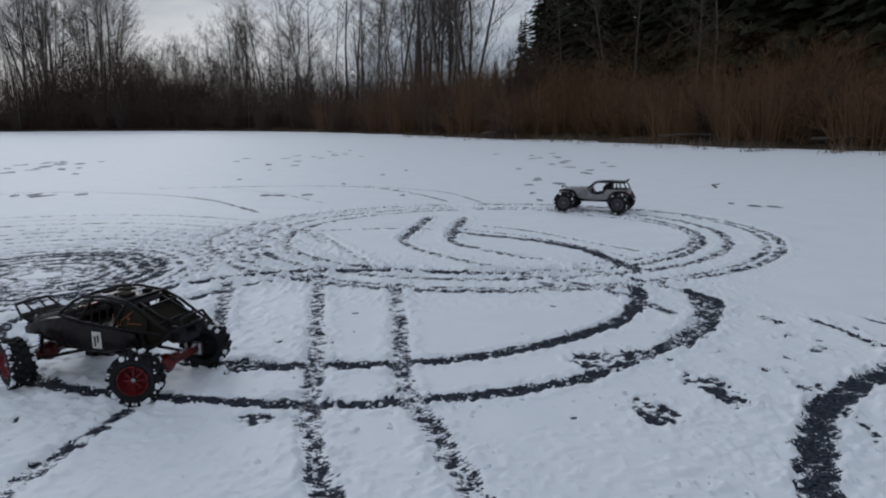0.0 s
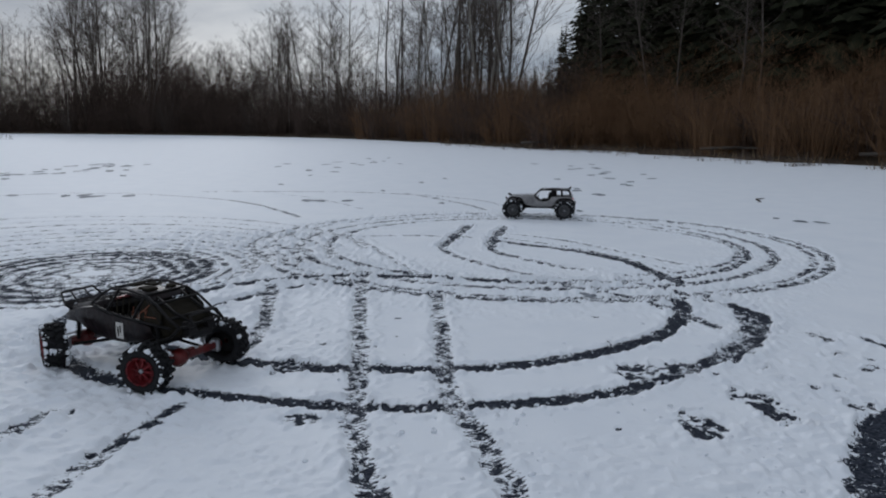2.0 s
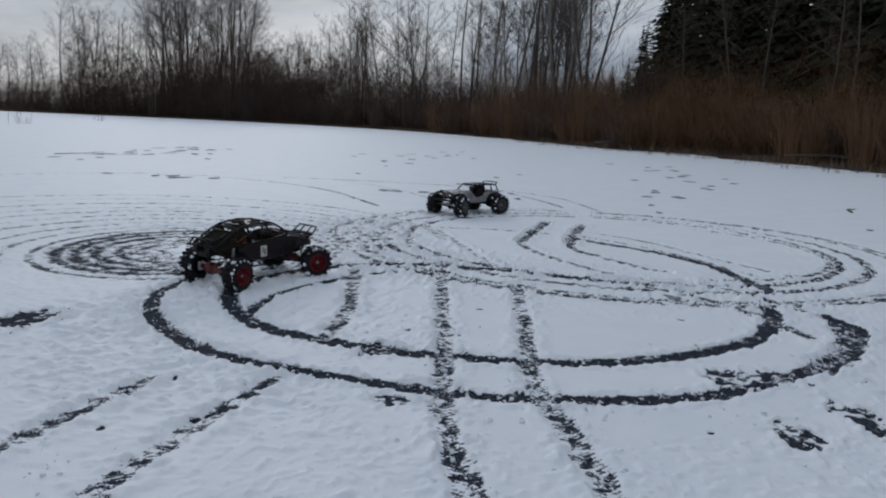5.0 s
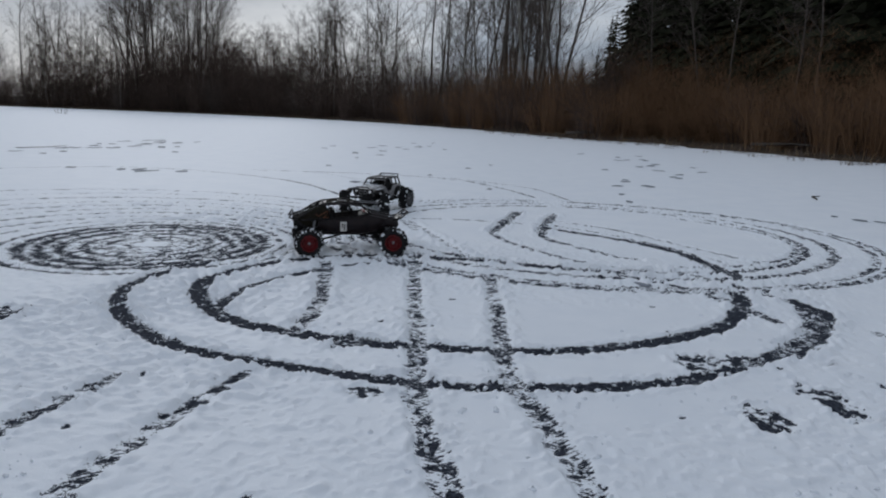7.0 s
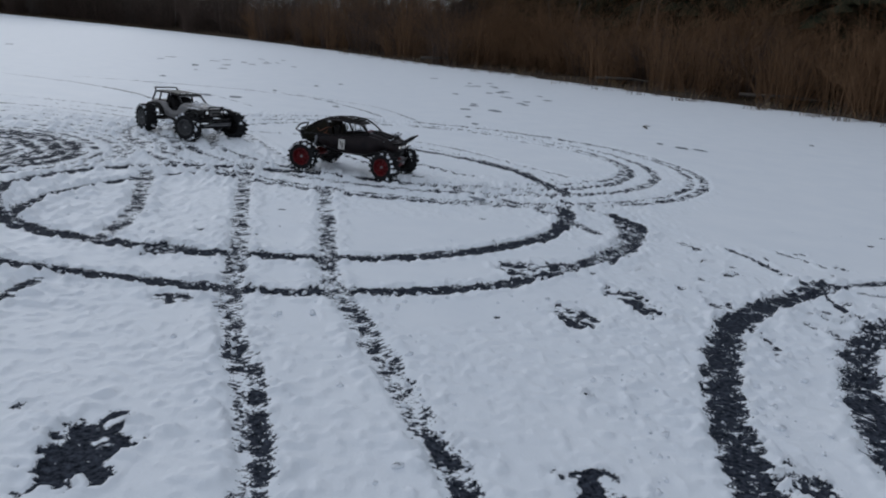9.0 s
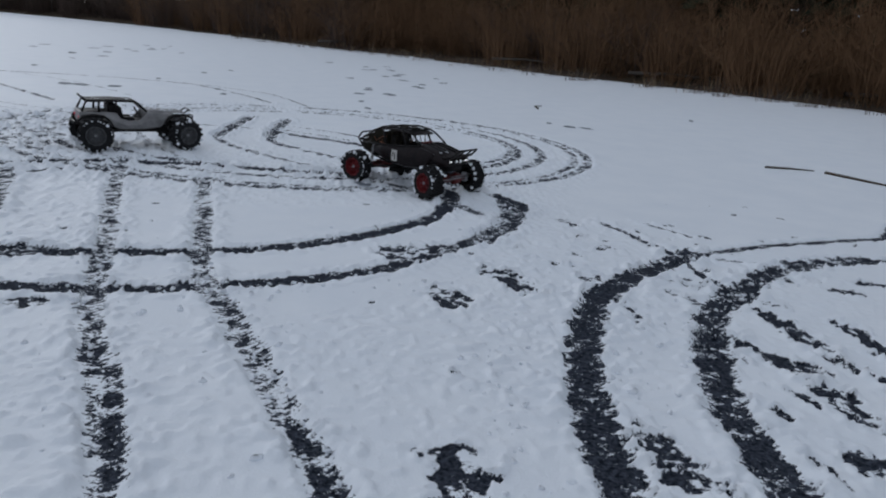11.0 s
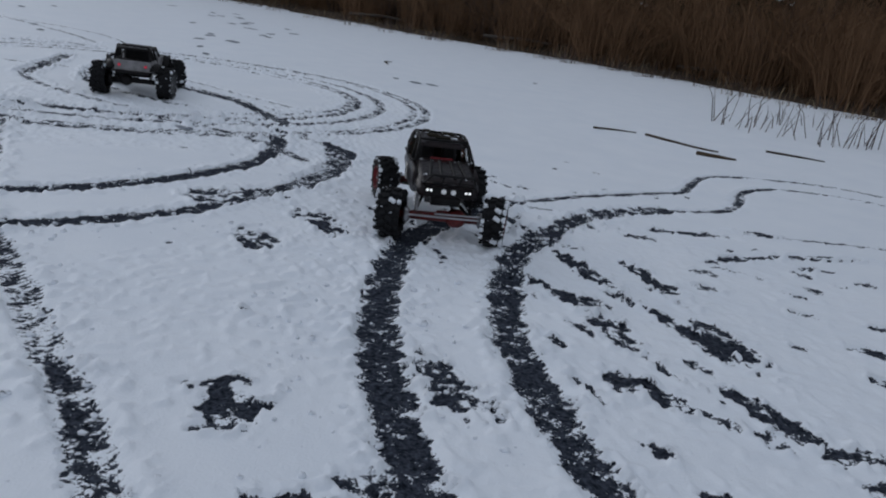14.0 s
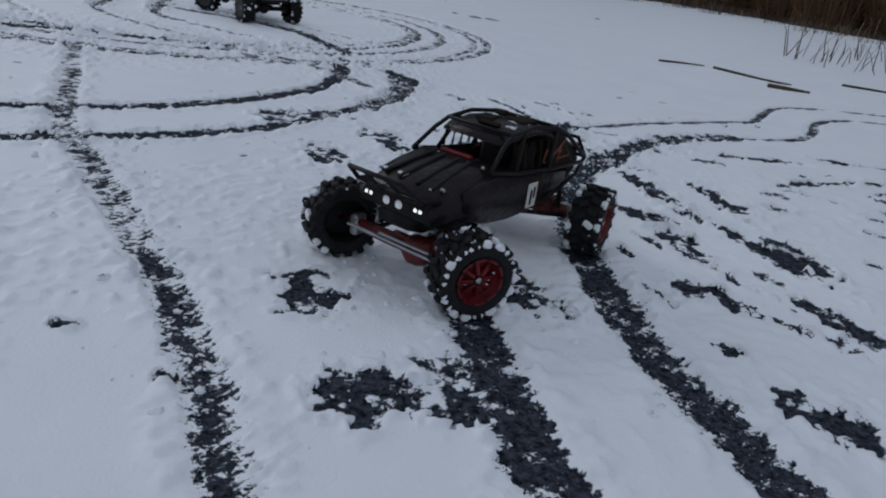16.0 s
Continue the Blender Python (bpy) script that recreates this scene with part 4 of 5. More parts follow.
# ---------------------------------------------------------------- the two model cars
def wheel(car, name, x, y, radius, width, rim_mat, rim_label, snowy, seed):
    """A lugged tyre with its rim and hub, turning about its own x axis."""
    rg = random.Random(seed)
    side = 1 if x > 0 else -1
    w, t = width / 2, Shape()
    r0 = radius * 0.90
    t.lathe([(-w * 0.86, radius * 0.56), (-w, radius * 0.66), (-w, radius * 0.80), (-w * 0.80, r0 * 0.985), (-w * 0.3, r0), (w * 0.3, r0), (w * 0.80, r0 * 0.985), (w, radius * 0.80), (w, radius * 0.66), (w * 0.86, radius * 0.56)], 36, closed=True)
    count = 17
    for k in range(count):
        for s in (-1, 1):
            a = 2 * math.pi * (k + (0.5 if s > 0 else 0)) / count
            for px, wx, turn, rr, deep in ((0.30, 0.62, 24, 0.945, 0.13), (0.86, 0.34, 0, 0.905, 0.17)):
                m = Matrix.Rotation(a, 4, "X") @ Matrix.Translation((s * w * px, 0, radius * rr)) @ Matrix.Rotation(radians(turn * s), 4, "Z")
                packed = 1 if rg.random() < snowy * (0.35 if px < 0.5 else 1.3) else 0
                t.box(m.translation, (w * wx, radius * 0.17, radius * deep), m, 0.003, packed)
    for k in range(count):
        for q in (0.25, 0.75):
            if rg.random() < snowy * 1.9:
                m = Matrix.Rotation(2 * math.pi * (k + q) / count, 4, "X") @ Matrix.Translation((side * w * 0.93, 0, radius * 0.885))
                t.box(m.translation, (w * 0.22, radius * 0.13 * rg.uniform(0.7, 1.2), radius * 0.12 * rg.uniform(0.7, 1.2)), m, 0.004, 1)
    for k in range(int(130 * snowy)):
        a, s = rg.uniform(0, 6.3), rg.choice((-1, 1))
        rr = radius * rg.uniform(0.84, 0.97)
        t.blob((s * w * rg.uniform(0.2, 1.0), rr * math.cos(a), rr * math.sin(a)), (0.0035 * rg.uniform(0.5, 1.6), 0.004 * rg.uniform(0.4, 1.3), 0.003), k, 0.6, 3, 6, 1)
    tyre = part(name, t, [RUBBER, FROST], car, "chunky black lugged tyre with snow packed in the tread")
    rim = Shape()
    e = side
    rim.lathe([(e * w * 0.98, radius * 0.58), (e * w * 0.99, radius * 0.52), (e * w * 0.70, radius * 0.47), (e * w * 0.45, radius * 0.40), (e * w * 0.40, radius * 0.10), (e * w * 0.62, radius * 0.09), (e * w * 0.62, 0.001)], 28, caps=(False, False))
    for k in range(8):
        a = 2 * math.pi * k / 8
        m = Matrix.Rotation(a, 4, "X")
        rim.box(m @ Vector((e * w * 0.62, 0, radius * 0.29)), (0.008, radius * 0.10, radius * 0.36), m @ Matrix.Rotation(radians(-18 * e), 4, "Y"), 0.002)
    rim.lathe([(-e * w * 0.9, radius * 0.57), (e * w * 0.1, radius * 0.50), (e * w * 0.1, radius * 0.1)], 20, slot=2, caps=(False, False))
    for k in range(10):
        a = 2 * math.pi * k / 10
        rim.lathe([(0, 0.0032), (e * 0.003, 0.0032), (e * 0.004, 0.001)], 6, (e * w * 0.97, radius * 0.55 * math.cos(a), radius * 0.55 * math.sin(a)), 2)
    rim.lathe([(0, 0.008), (e * 0.008, 0.008), (e * 0.010, 0.004)], 6, (e * w * 0.62, 0, 0), 1)
    part("rim", rim, [rim_mat, STEEL, BLACK], tyre, rim_label)
    if snowy > 0.3:
        stuck = Shape()
        for k in range(9):
            a, r = rg.uniform(0, 6.3), radius * rg.uniform(0.2, 0.5)
            stuck.blob((e * w * 0.58, r * math.cos(a), r * math.sin(a)), (0.004, 0.004 * rg.uniform(0.5, 1.6), 0.0035), k, 0.5, 3, 6)
        part("stuck_snow", stuck, FROST, tyre, "snow stuck in the rim")
    tyre.matrix_basis = pose(x, y, radius)
    return tyre


def axle(car, y, radius, half, mat, flip):
    s = Shape()
    s.tube([(-half + 0.03, y, radius), (-0.05, y, radius), (0.05, y, radius), (half - 0.03, y, radius)], [0.014, 0.016, 0.016, 0.014], 10)
    s.blob((-0.045, y, radius), (0.040, 0.034, 0.034), 3, 0.04, 7, 12)
    s.box((-0.02, y, radius + 0.016), (half * 0.5, 0.016, 0.014), None, 0.003)
    s.tube([(-0.045, y, radius), (-0.045, y + flip * 0.05, radius + 0.012)], [0.018, 0.012], 10)
    ax = part("axle", s, mat, car, "", True)
    for e in (-1, 1):
        k = Shape().box((e * (half - 0.052), y, radius), (0.022, 0.04, 0.05), None, 0.006)
        part("knuckle", k, STEEL if mat is RED_PAINT else BLACK, ax)
    rod = Shape().tube([(-half + 0.05, y - flip * 0.032, radius + 0.008), (half - 0.05, y - flip * 0.032, radius + 0.008)], 0.0042, 8)
    rod.tube([(-half + 0.05, y - flip * 0.036, radius + 0.022), (half * 0.2, y - flip * 0.036, radius + 0.020)], 0.0036, 8)
    if flip < 0:
        part("tie_rod", rod, STEEL, ax, "bright steel steering rod")
    shaft = Shape().tube([(-0.045, y + flip * 0.05, radius + 0.012), (-0.012, y * 0.25, 0.135)], 0.006, 8)
    part("drive_shaft", shaft, STEEL, car)
    for e in (-1, 1):
        l = Shape().tube([(e * half * 0.60, y + flip * 0.004, radius - 0.012), (e * 0.055, y * 0.22, 0.118)], 0.006, 8)
        part("link", l, BLACK, car)
        sh = Shape().tube([(e * half * 0.52, y + flip * 0.02, radius + 0.01), (e * 0.098, y + flip * 0.045, 0.225)], 0.006, 8)
        base, top = Vector((e * half * 0.52, y + flip * 0.02, radius + 0.01)), Vector((e * 0.098, y + flip * 0.045, 0.225))
        coil = []
        for k in range(61):
            f = 0.15 + 0.75 * k / 60
            c = base.lerp(top, f)
            coil.append((c.x + 0.011 * math.cos(k * 0.9), c.y + 0.011 * math.sin(k * 0.9), c.z))
        sh.tube(coil, 0.002, 4)
        part("shock", sh, STEEL if e > 0 else BLACK, car, "coil-over shock absorber")


def lamp(car, x, y, z, r, mat, name, label, flip=1):
    s = Shape()
    verts = [(x + r * math.cos(2 * math.pi * k / 12), y, z + r * math.sin(2 * math.pi * k / 12)) for k in range(12)]
    verts += [(x + r * 0.6 * math.cos(2 * math.pi * k / 12), y + flip * r * 0.5, z + r * 0.6 * math.sin(2 * math.pi * k / 12)) for k in range(12)]
    s.add(verts, [(k, (k + 1) % 12, 12 + (k + 1) % 12, 12 + k) for k in range(12)] + [tuple(range(12, 24)), tuple(range(12))[::-1]])
    part(name, s, mat, car, label)


def both(*points):
    """The points and their mirror image."""
    return points, tuple((-x, y, z) for x, y, z in points)


def snow_dust(car, spots, n, seed, label):
    rg, s = random.Random(seed), Shape()
    for k in range(n):
        (x0, x1), (y0, y1), z0, z1 = rg.choice(spots)
        f = rg.random()
        y = y0 + (y1 - y0) * f
        r = 0.0012 + 0.006 * rg.random() ** 4
        s.blob((rg.uniform(x0, x1), y, z0 + (z1 - z0) * f), (r * 2.0, r * 1.5, r * 0.4), k, 0.5, 3, 6)
    tagged(part("snow_dust", s, FROST, car, label), kind="stuff")


def section(y, half_low, half_top, z0, z1, round_=0.012):
    """A rounded body cross-section at y."""
    return [(-half_low, y, z0), (half_low, y, z0), (half_low + 0.002, y, (z0 + z1) / 2), (half_top, y, z1 - round_), (half_top - round_, y, z1), (-half_top + round_, y, z1), (-half_top, y, z1 - round_), (-half_low - 0.002, y, (z0 + z1) / 2)]


# ---- black buggy
R_B, WB_B, TW_B = 0.089, 0.52, 0.37
buggy = thing("model_buggy", "black caged remote-controlled buggy with red wheels on snowy ice", "model car")
wheels_b = {}
for key, x, y in (("FL", -1, 1), ("FR", 1, 1), ("RL", -1, -1), ("RR", 1, -1)):
    wheels_b[key] = wheel(buggy, "wheel", x * TW_B / 2, y * WB_B / 2, R_B, 0.082, RED, "red metal rim", 0.45 if key == "FL" else 0.24, len(wheels_b))
axle(buggy, WB_B / 2, R_B, TW_B / 2, RED_PAINT, -1)
axle(buggy, -WB_B / 2, R_B, TW_B / 2, RED_PAINT, 1)
s = Shape().loft([section(-0.17, 0.055, 0.06, 0.118, 0.150), section(0.16, 0.06, 0.065, 0.112, 0.150), section(0.22, 0.045, 0.05, 0.130, 0.160)])
part("skid_plate", s, BLACK, buggy)
s = Shape().loft([section(0.095, 0.112, 0.104, 0.178, 0.262, 0.020), section(0.14, 0.113, 0.106, 0.176, 0.258, 0.020), section(0.20, 0.112, 0.105, 0.174, 0.247, 0.020), section(0.26, 0.108, 0.100, 0.172, 0.233, 0.022), section(0.295, 0.102, 0.090, 0.170, 0.219, 0.020), section(0.305, 0.094, 0.080, 0.174, 0.206, 0.012)])
hood = part("hood", s, PANEL, buggy, "worn glossy black hood with snow smears", True)
s = Shape()
for x, turn in ((-0.058, 6), (-0.022, 2), (0.022, -2), (0.058, -6)):
    s.box((x, 0.195, 0.2495), (0.010, 0.15, 0.006), Matrix.Rotation(radians(turn), 4, "Z") @ Matrix.Rotation(radians(-11.5), 4, "X"), 0.003)
part("hood_rib", s, BLACK, hood)
s = Shape()
for x, y in ((-0.085, 0.255), (0.085, 0.255), (-0.088, 0.125), (0.088, 0.125)):
    s.lathe([(-0.004, 0.004), (0.004, 0.004)], 8, (x, y, 0.262 - 0.20 * (y - 0.12)))
part("hood_pin", s, STEEL, hood)
s = Shape().box((0, 0.300, 0.190), (0.176, 0.014, 0.034), None, 0.006)
grille = part("grille", s, BLACK, buggy)
for x, z, r, m in ((-0.074, 0.195, 0.0044, LAMP), (-0.061, 0.195, 0.0044, LAMP), (0.061, 0.195, 0.0044, LAMP), (0.074, 0.195, 0.0044, LAMP), (-0.017, 0.193, 0.0095, LAMP_DIM), (0.017, 0.193, 0.0095, LAMP_DIM)):
    lamp(buggy, x, 0.3075, z, r, m, "headlight", "small white front lamp" if r < 0.008 else "round clear front lamp")
for e in (-1, 1):
    s = Shape()
    s.loft([[(e * 0.096, y, z0), (e * 0.108, y, z0 + 0.006), (e * 0.119, y, (z0 + z1) / 2), (e * 0.118, y, z1 - 0.006), (e * 0.106, y, z1)] for y, z0, z1 in ((-0.20, 0.165, 0.216), (-0.13, 0.140, 0.224), (-0.05, 0.126, 0.230), (0.03, 0.124, 0.236), (0.11, 0.132, 0.250), (0.17, 0.150, 0.240), (0.215, 0.172, 0.228))])
    side = part("side_panel", s, PANEL, buggy, "scuffed black side panel", True)
    s = Shape().box((e * 0.1205, -0.045, 0.178), (0.003, 0.040, 0.060), None, 0.002)
    card = part("number_card", s, CARD, side, "white racing number card")
    s = Shape()
    for dy, dz, tall in ((-0.007, 0.006, 0.026), (0.006, -0.004, 0.036)):
        s.box((e * 0.1228, -0.045 + dy, 0.178 + dz), (0.0025, 0.006, tall), None, 0.0005)
    part("card_bar", s, BLACK, card)
    s = Shape().loft([[(e * 0.100, y, 0.212), (e * 0.106, y, 0.216), (e * 0.098, y, z1), (e * 0.092, y, z1 - 0.004)] for y, z1 in ((-0.245, 0.262), (-0.20, 0.292), (-0.165, 0.306), (-0.145, 0.284), (-0.135, 0.240))])
    part("quarter_panel", s, OLIVE, buggy, "dark cloth panel behind the door")
    s = Shape()
    for k in range(5):
        y = -0.125 + 0.034 * k
        s.tube([(e * 0.107, y, 0.232), (e * 0.098, y + 0.012, 0.300)], 0.0016, 4).tube([(e * 0.107, y + 0.012, 0.232), (e * 0.098, y, 0.300)], 0.0016, 4)
    part("door_net", s, OLIVE, buggy, "dark net in the door opening")
# roof: a low rounded panel inside the tubes
s = Shape().loft([section(-0.185, 0.078, 0.064, 0.296, 0.306, 0.008), section(-0.15, 0.092, 0.078, 0.304, 0.317, 0.010), section(-0.06, 0.094, 0.080, 0.310, 0.325, 0.010), section(0.02, 0.090, 0.076, 0.304, 0.317, 0.010), section(0.058, 0.080, 0.064, 0.298, 0.306, 0.008)])
roof = part("roof", s, PANEL, buggy, "dull black rounded roof panel with scuffs", True)
s = Shape()
for x, y, wide, deep, tall in ((-0.03, -0.10, 0.05, 0.06, 0.012), (0.035, -0.05, 0.045, 0.05, 0.010), (0.0, -0.005, 0.06, 0.02, 0.008), (0.05, -0.13, 0.03, 0.03, 0.012)):
    s.box((x, y, 0.324), (wide, deep, tall), Matrix.Rotation(radians(200 * x), 4, "Z"), 0.004)
part("roof_box", s, OLIVE, roof, "small dark boxes strapped on the roof")
tubes = [both((0.096, -0.335, 0.222), (0.100, -0.290, 0.246), (0.096, -0.225, 0.290), (0.092, -0.165, 0.316), (0.090, -0.06, 0.328), (0.090, 0.030, 0.320), (0.096, 0.070, 0.300), (0.108, 0.125, 0.256)),
         both((0.108, -0.30, 0.216), (0.114, -0.12, 0.226), (0.114, 0.02, 0.238), (0.110, 0.125, 0.254)),
         both((0.096, -0.335, 0.222), (0.100, -0.29, 0.180), (0.098, -0.20, 0.150), (0.094, -0.10, 0.128)),
         both((0.092, -0.165, 0.316), (0.106, -0.135, 0.270), (0.112, -0.115, 0.228)),
         both((0.091, -0.02, 0.326), (0.112, 0.030, 0.240)),
         both((0.092, -0.165, 0.314), (0.100, -0.250, 0.224)),
         both((0.055, -0.180, 0.306), (0.060, -0.270, 0.262), (0.052, -0.345, 0.236)),
         both((0.096, -0.335, 0.222), (0.070, -0.372, 0.226), (0.060, -0.350, 0.262)),
         both((0.104, -0.15, 0.224), (0.096, -0.22, 0.160))]
for pair in tubes:
    for pts in pair:
        part("cage_tube", Shape().tube(pts, 0.0052, 7), BLACK, buggy, "", True)
for pts in (((-0.092, -0.165, 0.318), (0.092, -0.165, 0.318)), ((-0.090, 0.032, 0.321), (0.090, 0.032, 0.321)), ((-0.096, -0.335, 0.222), (0.096, -0.335, 0.222)), ((-0.100, -0.290, 0.248), (0.100, -0.290, 0.248)), ((-0.070, -0.372, 0.226), (-0.060, -0.350, 0.262), (0.060, -0.350, 0.262), (0.070, -0.372, 0.226)), ((-0.098, -0.22, 0.292), (0.098, -0.22, 0.292)), ((-0.098, -0.20, 0.150), (0.098, -0.20, 0.150))):
    part("cross_tube", Shape().tube(pts, 0.0048, 7), BLACK, buggy, "", True)
s = Shape().tube([(-0.092, 0.270, 0.214), (-0.088, 0.320, 0.222), (-0.070, 0.368, 0.262), (0.070, 0.368, 0.262), (0.088, 0.320, 0.222), (0.092, 0.270, 0.214)], 0.0050, 8)
s.tube([(-0.088, 0.320, 0.222), (0.088, 0.320, 0.222)], 0.0045, 6)
for x in (-0.030, 0.030):
    s.tube([(x, 0.296, 0.206), (x, 0.322, 0.222), (x, 0.366, 0.260)], 0.0042, 6)
hoop = part("front_hoop", s, BLACK, buggy, "upswept black tube bull bar on the nose", True)
s = Shape().loft([[(-0.084, y, z), (0.084, y, z), (0.084, y - 0.002, z + 0.003), (-0.084, y - 0.002, z + 0.003)] for y, z in ((0.300, 0.206), (0.320, 0.218), (0.334, 0.230))])
part("bull_bar_plate", s, PANEL, hoop, "black plate filling the lower bull bar")
s = Shape().loft([section(-0.315, 0.082, 0.078, 0.190, 0.232), section(-0.25, 0.088, 0.080, 0.160, 0.262), section(-0.19, 0.088, 0.078, 0.150, 0.286), section(-0.15, 0.084, 0.074, 0.150, 0.270)])
part("rear_cover", s, OLIVE, buggy, "dark olive cloth-covered rear body", True)
s = Shape()
for x, y, z, r in ((-0.05, -0.322, 0.205, 0.030), (0.045, -0.318, 0.200, 0.026)):
    s.lathe([(-0.018, r), (0.018, r)], 14, (x, y, z))
s.box((0.0, -0.330, 0.182), (0.10, 0.03, 0.03), None, 0.006)
part("rear_gear", s, BLACK, buggy, "black fan and winch between the rear tubes")
s = Shape().box((0, 0.0, 0.170), (0.176, 0.24, 0.07), None, 0.012)
for x in (-0.045, 0.045):
    s.box((x, -0.105, 0.235), (0.060, 0.03, 0.09), Matrix.Rotation(radians(10), 4, "X"), 0.012)
s.box((0, 0.085, 0.225), (0.17, 0.04, 0.05), None, 0.012)
part("cockpit", s, BLACK, buggy, "dark cockpit with two bucket seats")
s = Shape().loft([section(0.215, 0.05, 0.055, 0.128, 0.176, 0.012), section(0.265, 0.052, 0.056, 0.132, 0.178, 0.012), section(0.300, 0.040, 0.046, 0.142, 0.172, 0.010)])
part("front_skid", s, BLACK, buggy, "black skid box under the nose", True)
rg = random.Random(8)
for k in range(7):
    e = rg.choice((-1, 1))
    p = Vector((e * 0.100, rg.uniform(-0.22, -0.08), rg.uniform(0.24, 0.29)))
    pts = [tuple(p + Vector((e * 0.004, 0.02 * i * rg.uniform(-1, 1), 0.022 * i * rg.uniform(-1, 0.6)))) for i in range(4)]
    part("wire", Shape().tube(pts, 0.0020, 5), RUST, buggy, "loose rusty brown wire")
part("dash", Shape().box((0.01, 0.092, 0.263), (0.085, 0.016, 0.008), None, 0.003), RED, buggy, "red strip under the windscreen")
snow_dust(buggy, [((-0.085, 0.085), (0.11, 0.27), 0.262, 0.231), ((-0.06, 0.06), (-0.14, 0.0), 0.324, 0.322), ((-0.15, 0.15), (-0.27, -0.25), 0.106, 0.108)], 60, 3, "snow crumbs scattered on the car")


# ---- grey jeep
R_J, WB_J, TW_J = 0.099, 0.52, 0.38
jeep = thing("model_jeep", "grey open-topped remote-controlled off-roader with black roll cage", "model car")
wheels_j = {}
for key, x, y in (("FL", -1, 1), ("FR", 1, 1), ("RL", -1, -1), ("RR", 1, -1)):
    wheels_j[key] = wheel(jeep, "wheel", x * TW_J / 2, y * WB_J / 2, R_J, 0.085, GREY_RIM, "dark grey rim", 0.16, 10 + len(wheels_j))
axle(jeep, WB_J / 2, R_J, TW_J / 2, BLACK, -1)
axle(jeep, -WB_J / 2, R_J, TW_J / 2, BLACK, 1)
s = Shape().loft([section(-0.18, 0.06, 0.065, 0.112, 0.150), section(0.18, 0.06, 0.065, 0.112, 0.150)])
part("skid_plate", s, BLACK, jeep)
for e in (-1, 1):
    prof = ((-0.315, 0.172, 0.226), (-0.27, 0.190, 0.227), (-0.20, 0.188, 0.227), (-0.155, 0.140, 0.225), (-0.125, 0.124, 0.222), (-0.105, 0.122, 0.190), (-0.06, 0.120, 0.174), (0.0, 0.120, 0.178), (0.030, 0.122, 0.205), (0.050, 0.124, 0.228), (0.13, 0.135, 0.226), (0.165, 0.170, 0.222), (0.20, 0.188, 0.220))
    s = Shape().loft([[(e * 0.098, y, z0), (e * 0.112, y, z0 + 0.004), (e * 0.117, y, 0.5 * (z0 + z1)), (e * 0.114, y, z1 - 0.006), (e * 0.104, y, z1)] for y, z0, z1 in prof])
    part("side_panel", s, SILVER, jeep, "grey painted side panel with open door")
    s = Shape().box((e * 0.112, -0.02, 0.115), (0.016, 0.26, 0.014), None, 0.005)
    part("side_step", s, BLACK, jeep)
    s = Shape().loft([[(e * 0.100, y, z), (e * 0.150, y, z - 0.004), (e * 0.152, y, z - 0.016), (e * 0.100, y, z - 0.012)] for y, z in ((0.150, 0.168), (0.172, 0.205), (0.205, 0.222), (0.26, 0.226), (0.30, 0.216), (0.318, 0.196))])
    part("front_fender", s, BLACK, jeep, "black flared front fender", True)
    s = Shape().loft([[(e * 0.100, y, z), (e * 0.146, y, z - 0.004), (e * 0.148, y, z - 0.014), (e * 0.100, y, z - 0.012)] for y, z in ((-0.345, 0.186), (-0.315, 0.210), (-0.26, 0.218), (-0.20, 0.210), (-0.165, 0.180), (-0.150, 0.150))])
    part("rear_fender", s, BLACK, jeep, "black flared rear fender", True)
s = Shape().loft([section(0.048, 0.106, 0.100, 0.180, 0.238, 0.014), section(0.15, 0.100, 0.092, 0.178, 0.234, 0.014), section(0.255, 0.092, 0.084, 0.172, 0.228, 0.014), section(0.285, 0.088, 0.080, 0.165, 0.220, 0.010)])
part("hood", s, SILVER, jeep, "grey hood dusted with snow")
s = Shape().box((0, 0.288, 0.192), (0.172, 0.014, 0.060), None, 0.006)
grille = part("grille", s, BLACK, jeep)
s = Shape()
for k in range(7):
    s.box((-0.036 + 0.012 * k, 0.2965, 0.194), (0.005, 0.004, 0.038), None, 0.001)
part("grille_slat", s, SILVER, grille)
for x in (-0.062, 0.062):
    lamp(jeep, x, 0.2955, 0.198, 0.0125, LAMP_DIM, "headlight", "round clear headlight")
s = Shape().tube([(-0.11, 0.305, 0.150), (-0.09, 0.335, 0.152), (0.09, 0.335, 0.152), (0.11, 0.305, 0.150)], 0.010, 8).tube([(-0.05, 0.335, 0.155), (-0.045, 0.340, 0.200), (0.045, 0.340, 0.200), (0.05, 0.335, 0.155)], 0.0055, 8)
part("front_bumper", s, BLACK, jeep, "black tube bumper")
s = Shape().tube([(-0.05, 0.29, 0.222), (-0.055, 0.318, 0.240), (0.055, 0.318, 0.240), (0.05, 0.29, 0.222)], 0.0045, 7)
part("front_hoop", s, BLACK, jeep)
s = Shape().loft([section(-0.332, 0.104, 0.104, 0.165, 0.226, 0.006), section(-0.312, 0.108, 0.108, 0.163, 0.226, 0.006)])
part("tailgate", s, SILVER, jeep, "grey tailgate")
for x in (-0.075, 0.075):
    lamp(jeep, x, -0.3325, 0.196, 0.009, TAIL, "tail_light", "glowing red tail light", -1)
s = Shape().tube([(-0.10, -0.325, 0.158), (-0.09, -0.356, 0.160), (0.09, -0.356, 0.160), (0.10, -0.325, 0.158)], 0.009, 8)
part("rear_bumper", s, BLACK, jeep)
